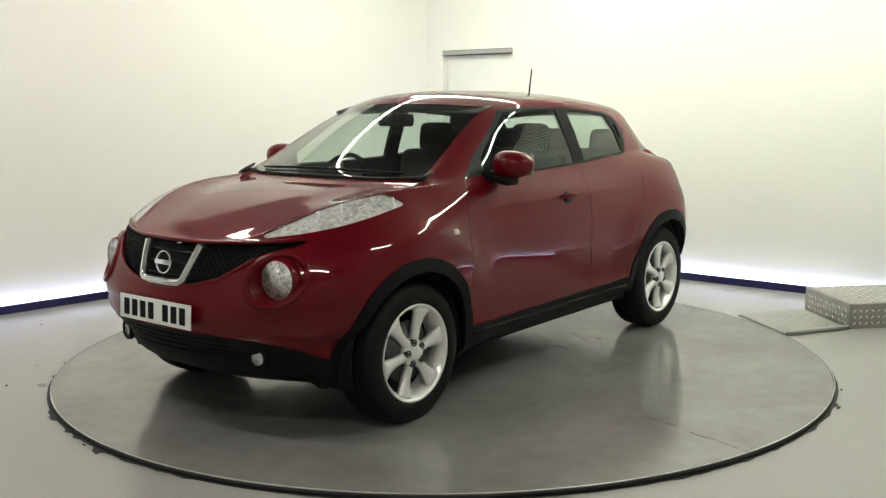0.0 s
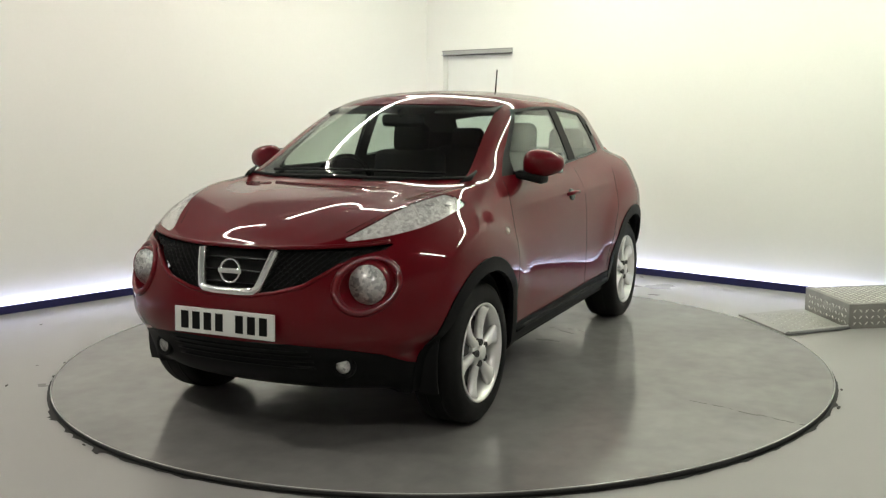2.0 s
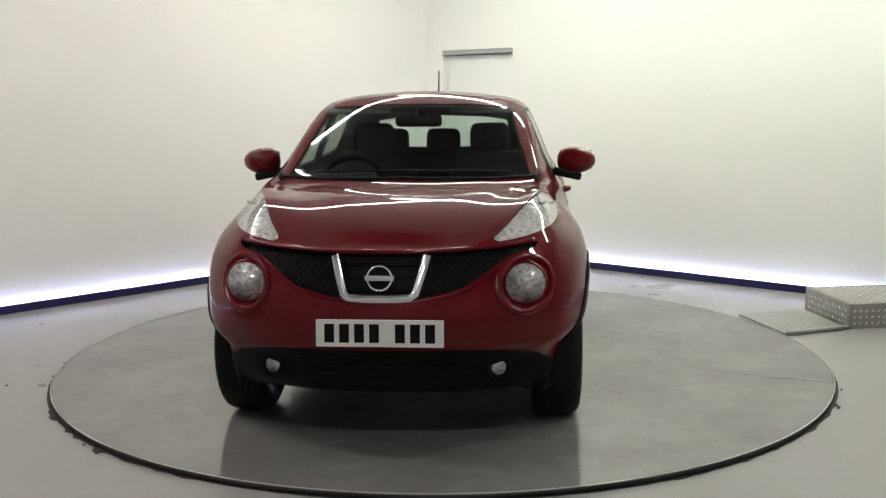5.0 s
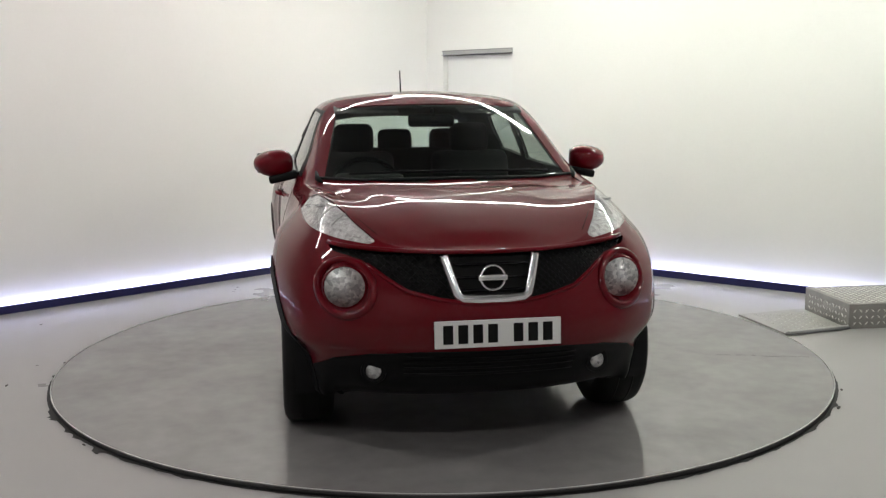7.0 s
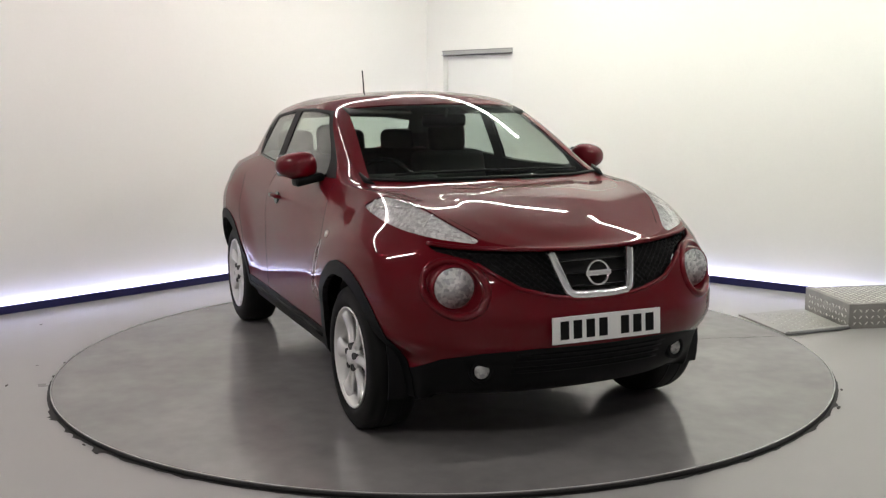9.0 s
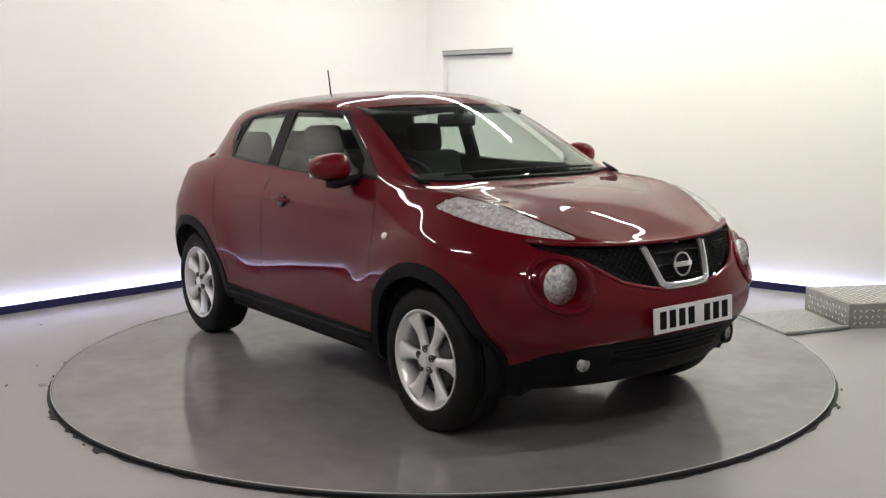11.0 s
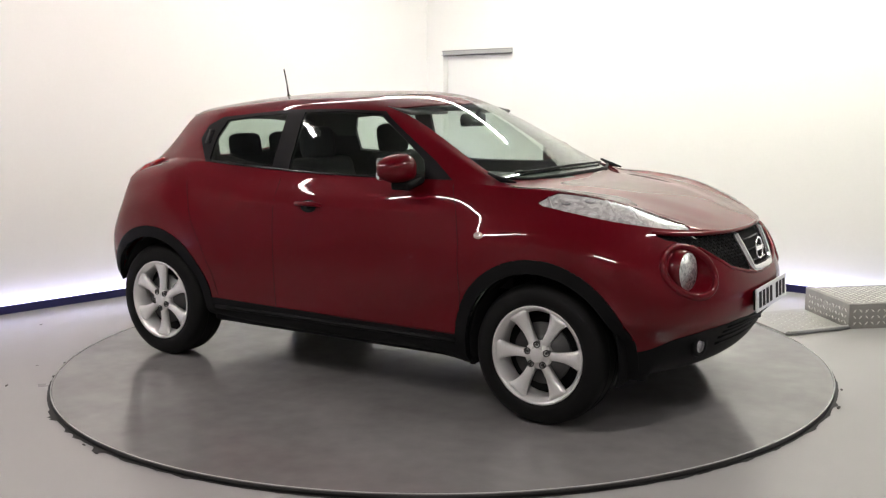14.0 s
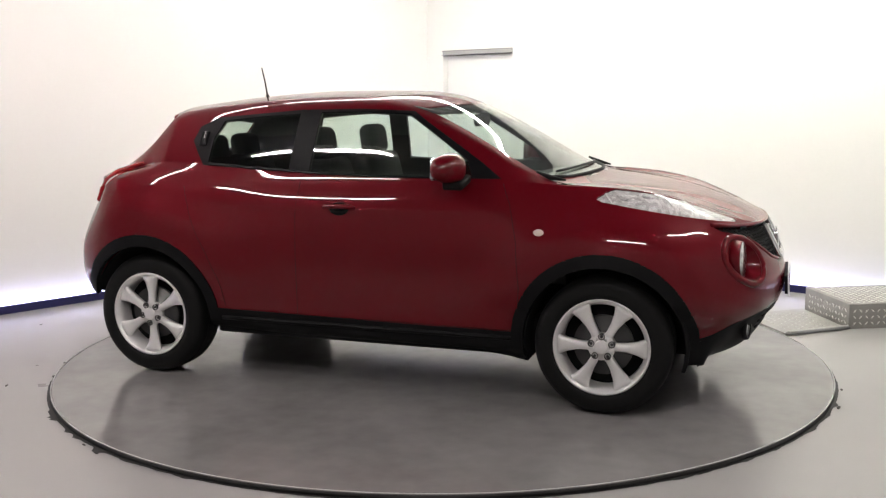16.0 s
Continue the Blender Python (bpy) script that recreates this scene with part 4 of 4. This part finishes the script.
        lathe(bm, [(0.083, 0.010), (0.087, 0.014), (0.091, 0.010), (0.103, -0.030), (0.098, -0.034), (0.085, -0.002)], 44, "x", m, True)
        part("lamp_bezel", bm, PAINT, lamp)
        bm = bmesh.new()
        ring = []
        for a in np.linspace(0, 2 * math.pi, 40, endpoint=False):
            p, n = P.from_front(s * (LAMP[0] + 0.112 * math.cos(a)), LAMP[1] + 0.108 * math.sin(a))
            ring.append(p - n * 0.003)
        tube(bm, ring, 0.017, 10, True)
        part("lamp_hood", bm, PAINT, lamp, "red raised lamp surround")
        bm = bmesh.new()
        turns = np.linspace(0, 2 * math.pi, 40, endpoint=False)
        near = [bm.verts.new(P.from_front(s * (LAMP[0] + 0.093 * math.cos(a)), LAMP[1] + 0.093 * math.sin(a))[0] - Vector((0.004, 0, 0))) for a in turns]
        deep = [bm.verts.new(m @ Vector((-0.004, s * 0.089 * math.cos(a), 0.089 * math.sin(a)))) for a in turns]
        for k in range(40):
            bm.faces.new((near[k], near[(k + 1) % 40], deep[(k + 1) % 40], deep[k]))
        part("lamp_recess", bm, PAINT, lamp)
        # fog lamp
        c = P.from_front(s * 0.48, 0.388)[0] + Vector((-0.003, 0, 0))
        m = Matrix.Translation(c) @ turned((0.97, s * 0.22, 0.0))
        bm = bmesh.new()
        lathe(bm, [(0.0005, -0.012), (0.018, -0.006), (0.027, 0.002), (0.032, 0.016)], 28, "x", m)
        fog = part("fog_lamp", bm, REFLECTOR, car, "small round fog lamp")
        bm = bmesh.new()
        lathe(bm, [(0.034, 0.010), (0.02, 0.016), (0.0005, 0.018)], 28, "x", m)
        part("fog_lens", bm, LENS, fog)
        bm = bmesh.new()
        lathe(bm, [(0.032, 0.0), (0.036, 0.020), (0.050, 0.021), (0.056, 0.0)], 28, "x", m, True)
        part("fog_bezel", bm, PLASTIC, fog)
        # leaf-shaped upper lamps: a bright sunk bowl under a clear cover
        P.make("upper_lamp", ["headlamp"], UPPER_REFLECTOR, car, "leaf-shaped upper headlamp", s, outer=-0.009, inner=-0.016)
        up = car.children[-1]
        P.make("lamp_cover", ["headlamp"], LENS, up, "", s, outer=0.001, inner=-0.002).visible_shadow = False
        # ribs across the bowl, and the two small bulbs' cups
        for x, y in ((1.62, 0.59), (1.52, 0.63), (1.28, 0.735)):
            bm = bmesh.new()
            rib = [P.from_top(x + 0.035 * k, s * (y + 0.035 * k)) - Vector((0, 0, 0.008)) for k in (-1, -0.3, 0.4, 1.1)]
            tube(bm, rib, 0.005, 6)
            part("lamp_rib", bm, ALLOY, up)
        for x, y, r in ((1.44, 0.665, 0.026), (1.34, 0.710, 0.022)):
            p = P.from_top(x, s * y)
            bm = bmesh.new()
            lathe(bm, [(r, -0.004), (r * 0.8, -0.010), (r * 0.4, -0.014), (0.0005, -0.013)], 18, "z", Matrix.Translation(p))
            part("lamp_bowl", bm, REFLECTOR, up)
    # lower mouth: intake recess with slats, and the lip
    for z in (0.375, 0.405, 0.435, 0.462):
        bm = bmesh.new()
        tube(bm, [P.from_front(y, z)[0] + Vector((0.002, 0, 0)) for y in np.linspace(-0.36, 0.36, 17)], 0.007, 6)
        part("intake_slat", bm, PLASTIC, car)
    # number plate with plain bars in place of its characters
    pc = Matrix.Translation((2.092, 0.007, 0.571)) @ pose(0, 0, 0, 0, -3.0, 0)
    bm = bmesh.new()
    box(bm, (-0.004, -0.260, -0.0555), (0.004, 0.260, 0.0555), 0.002, pc)
    plate = part("number_plate", bm, WHITE_PLATE, car, "white number plate with dark bars", smooth=False)
    bm = bmesh.new()
    box(bm, (-0.020, -0.24, -0.045), (-0.004, 0.24, 0.045), 0.002, pc)
    part("plate_mount", bm, PLASTIC, plate)
    for k, y in enumerate((-0.205, -0.144, -0.083, -0.022, 0.083, 0.144, 0.205)):
        bm = bmesh.new()
        box(bm, (0.0035, y - 0.020, -0.038), (0.0055, y + 0.020, 0.038), 0, pc)
        part("plate_bar", bm, INK, plate, smooth=False)


def build_side_details(car, P):
    for s in (1, -1):
        # outer mirror
        c = Vector((0.510, s * 0.872, 1.172))
        bm = bmesh.new()
        bmesh.ops.create_uvsphere(bm, u_segments=32, v_segments=20, radius=1.0)
        for v in bm.verts:
            q = v.co
            e = lambda a, k: math.copysign(abs(a) ** k, a)
            x, y, z = e(q.x, 0.85), e(q.y, 0.85), e(q.z, 0.82)
            x = x * 0.085 if x > 0 else x * 0.055
            v.co = c + Vector((x - 0.03 * abs(y) * (y > 0), s * y * 0.105, z * 0.072 * (1 - 0.18 * y)))
        mirror = part("door_mirror", bm, PAINT, car, "red painted door mirror")
        bm = bmesh.new()
        box(bm, (-0.012, -0.088, -0.055), (0.004, 0.088, 0.055), 0.012, Matrix.Translation(c + Vector((-0.052, 0, 0))))
        part("mirror_glass", bm, CHROME, mirror)
        bm = bmesh.new()
        box(bm, (-0.055, -0.11, -0.022), (0.05, 0.045, 0.02), 0.012, Matrix.Translation(c + Vector((0.03, -0.02 * s, -0.075))) @ pose(0, 0, 0, -12 * s, 0, 0) @ Matrix.Diagonal((1, s, 1, 1)))
        part("mirror_arm", bm, PLASTIC, mirror)
        # repeater
        p, n = P.from_side(0.957, 0.872, s)
        bm = bmesh.new()
        m = Matrix.Translation(p) @ turned(n) @ Matrix.Diagonal((1, 1.5, 1, 1))
        lathe(bm, [(0.018, -0.004), (0.017, 0.004), (0.010, 0.007), (0.0005, 0.008)], 20, "x", m)
        part("side_repeater", bm, AMBER, car, "small pale side repeater")
        # front door handle: a dark cup behind a red bar
        p, n = P.from_side(-0.095, 0.955, s)
        m = Matrix.Translation(p) @ turned(n)
        bm = bmesh.new()
        lathe(bm, [(0.045, -0.002), (0.045, 0.0015), (0.0005, 0.001)], 28, "x", m @ Matrix.Diagonal((1, 1.2, 0.75, 1)))
        cup = part("handle_cup", bm, GLOSS_BLACK, car)
        bm = bmesh.new()
        tube(bm, [m @ Vector(q) for q in ((0.0, -0.085, 0.006), (0.022, -0.07, 0.008), (0.030, -0.03, 0.009), (0.030, 0.03, 0.009), (0.022, 0.07, 0.008), (0.0, 0.085, 0.006))], [0.010, 0.012, 0.013, 0.013, 0.012, 0.010], 10)
        part("door_handle", bm, PAINT, car, "red door handle")
        # hidden handle in the rear window corner
        p, n = P.from_side(-0.985, 1.30, s)
        bm = bmesh.new()
        box(bm, (-0.002, -0.025, -0.045), (0.010, 0.025, 0.045), 0.006, Matrix.Translation(p) @ turned(n))
        part("rear_handle", bm, GLOSS_BLACK, car, "black hidden rear handle")
        # sill step with a lower flange
        bm = bmesh.new()
        tube(bm, [P.from_side(x, 0.345, s)[0] + Vector((0, 0.004 * s, 0)) for x in np.linspace(-0.80, 0.82, 14)], 0.012, 8)
        part("sill_moulding", bm, PLASTIC, car)
        # dark seams between the panels
        for name, seam in (("door_seam", DOOR_FRONT[-1:] + DOOR_FRONT[:5]), ("door_seam", [(-0.345, 0.387), (-0.345, 0.6), (-0.345, 0.9), (-0.345, 1.125)]), ("door_seam", DOOR_REAR[6:])):
            bm = bmesh.new()
            pts = []
            for (x0, z0), (x1, z1) in zip(seam, seam[1:]):
                for k in range(6):
                    x, z = x0 + (x1 - x0) * k / 6, z0 + (z1 - z0) * k / 6
                    pts.append(P.from_side(x, z, s)[0])
            tube(bm, pts, 0.0013, 5)
            part(name, bm, INK, car)
        # boomerang rear lamp standing proud of the haunch
        fin = [(-1.40, 1.160, 0.005), (-1.49, 1.138, 0.011), (-1.60, 1.105, 0.016), (-1.70, 1.060, 0.020), (-1.735, 1.0, 0.018), (-1.71, 0.94, 0.008)]
        bm = bmesh.new()
        pts = [P.from_side(x, z, s) for x, z, r in fin]
        tube(bm, [p + n * 0.006 for p, n in pts], [r for x, z, r in fin], 12)
        part("tail_lamp_fin", bm, TAIL_RED, car, "raised red boomerang rear lamp")
        # black corner of the scuttle at the windscreen pillar's foot
        bm = bmesh.new()
        p = P.from_top(0.97, s * 0.655)
        tube(bm, [p + Vector((0.07, -0.02 * s, 0.0)), p + Vector((0.0, 0, 0.012)), p + Vector((-0.07, 0.005 * s, 0.042))], [0.004, 0.014, 0.006], 8)
        part("scuttle_corner", bm, PLASTIC, car)
        # shut line of the bonnet beside lamp and fender
        bm = bmesh.new()
        tube(bm, [P.from_top(x, s * y) for x, y in ((1.80, 0.445), (1.68, 0.505), (1.55, 0.562), (1.40, 0.612), (1.28, 0.652), (1.16, 0.668), (1.06, 0.664), (0.99, 0.655))], 0.0014, 5)
        part("bonnet_seam", bm, INK, car)
        # wheel arch tubs
        for ax in (AXLE_F, AXLE_R):
            bm = bmesh.new()
            lathe(bm, [(0.0005, 0.45 * s), (0.385, 0.45 * s), (0.384, 0.80 * s), (0.40, 0.80 * s), (0.405, 0.44 * s), (0.0005, 0.44 * s)], 40, "y", Matrix.Translation((ax, 0, HUB_Z)))
            bmesh.ops.bisect_plane(bm, geom=bm.verts[:] + bm.edges[:] + bm.faces[:], plane_co=(0, 0, 0.23 if ax > 0 else 0.44), plane_no=(0, 0, -1), clear_outer=True)
            part("wheel_tub", bm, PLASTIC, car)
        # thin bright trim under the side glass
        bm = bmesh.new()
        tube(bm, [P.from_side(x, z, s)[0] + Vector((0, 0.002 * s, 0)) for x, z in ((0.60, 1.121), (0.3, 1.117), (0.1, 1.119), (-0.2, 1.126), (-0.4, 1.136), (-0.65, 1.148), (-0.92, 1.164))], 0.006, 6)
        part("window_sill_trim", bm, GLOSS_BLACK, car)


def build_car():
    car = tagged(new("car"), "dark red compact crossover car with silver alloy wheels", "car")
    P = Panels()
    P.make("body", ["body"], PAINT, car, "dark red metallic bodywork")
    for s in (1, -1):
        for name, kind in (("front_door", "door_front"), ("rear_door", "door_rear")):
            P.make(name, [kind], PAINT, car, "", s)
        P.make("window_surround", ["surround"], SURROUND, car, "black window surround", s, outer=0.001)
        P.make("front_window", ["win_front"], GLASS, car, "clear side window", s, outer=-0.003, inner=-0.006)
        P.make("rear_window", ["win_rear"], DARK_GLASS, car, "tinted rear side window", s, outer=-0.003, inner=-0.006)
        P.make("arch_moulding", ["arch_front"], PLASTIC, car, "black plastic wheel arch moulding", s, outer=0.006, inner=-0.02)
        P.make("arch_moulding", ["arch_rear"], PLASTIC, car, "black plastic wheel arch moulding", s, outer=0.006, inner=-0.02)
        P.make("sill", ["sill"], PLASTIC, car, "black plastic sill", s, outer=0.004, inner=-0.02)
        P.make("tail_lamp", ["tail"], TAIL_RED, car, "red rear lamp", s, outer=0.004)
    P.make("lower_bumper", ["lower_front"], PLASTIC, car, "black plastic lower bumper", outer=0.002, inner=-0.015)
    P.make("rear_lower_bumper", ["lower_rear"], PLASTIC, car, "black plastic lower bumper", outer=0.002, inner=-0.015)
    P.make("windscreen", ["screen"], GLASS, car, "clear windscreen", outer=0.001, inner=-0.003)
    P.make("tailgate_window", ["backlight"], DARK_GLASS, car, "tinted tailgate window", outer=0.001, inner=-0.003)
    build_interior(car, P)
    build_front(car, P)
    build_side_details(car, P)
    # black cowl and wipers at the windscreen base
    bm = bmesh.new()
    tube(bm, [P.from_top(x, y) + Vector((0, 0, 0.004)) for x, y in ((0.95, -0.64), (1.03, -0.45), (1.075, -0.2), (1.085, 0), (1.075, 0.2), (1.03, 0.45), (0.95, 0.64))], 0.009, 8)
    part("cowl", bm, PLASTIC, car, "black windscreen cowl")
    for y0, y1 in ((-0.50, 0.06), (0.02, 0.52)):
        bm = bmesh.new()
        tube(bm, [P.from_top(1.06 - 0.25 * abs(y) ** 2 - 0.035, y) + Vector((0.0, 0, 0.012)) for y in np.linspace(y0, y1, 8)], 0.007, 6)
        part("wiper", bm, PLASTIC, car, "black wiper blade")
    # roof: aerial and rear spoiler lip
    bm = bmesh.new()
    base = P.from_top(-0.95, 0.0)
    tube(bm, [base - Vector((0, 0, 0.004)), base + Vector((-0.004, 0, 0.016))], [0.016, 0.010], 10)
    aerial = part("aerial", bm, PLASTIC, car, "short black roof aerial")
    bm = bmesh.new()
    tube(bm, [base + Vector((-0.004, 0, 0.012)), base + Vector((-0.016, 0, 0.09)), base + Vector((-0.036, 0, 0.178))], [0.0055, 0.005, 0.004], 8)
    part("aerial_rod", bm, GLOSS_BLACK, aerial)
    bm = bmesh.new()
    tube(bm, [P.from_top(-1.425 + 0.62 * y * y, y) + Vector((0, 0, -0.004)) for y in np.linspace(-0.46, 0.46, 13)], 0.014, 8)
    part("spoiler_lip", bm, PAINT, car)
    wheel = build_wheel(car)
    wheel.matrix_basis = pose(AXLE_F, 0.846, HUB_Z, 0, 12, 0)
    copy_thing(wheel, pose(AXLE_R, 0.846, HUB_Z, 0, 30, 0))
    copy_thing(wheel, pose(AXLE_F, -0.846, HUB_Z) @ pose(0, 0, 0, 0, 0, 180))
    copy_thing(wheel, pose(AXLE_R, -0.846, HUB_Z) @ pose(0, 0, 0, 0, 0, 180) @ pose(0, 0, 0, 0, 30, 0))
    return car


build_room()
build_ceiling_lights()
table = build_turntable()
build_floor_gap()
build_step()
build_scuffs()
car = build_car()


def motions():
    """Turntable and car turn together about the table's centre."""
    turn = [(0, -128.55), (1, -122.2), (2, -115.5), (3, -108.65), (4, -101.5), (5.25, -92.85), (6.5, -84.15), (7.5, -77.25), (8.5, -70.35), (9.2, -65.5), (10.3, -58.0),
            (11.5, -50.0), (12.5, -43.3), (13.5, -36.6), (14.5, -29.7), (15.25, -24.6), (16, -19.5)]
    walk(table, [(t, pose(0, 0, 0, 0, 0, a)) for t, a in turn])
    walk(car, [(t, pose(0, 0, 0, 0, 0, a) @ pose(-0.131, -0.101, 0)) for t, a in turn])


motions()
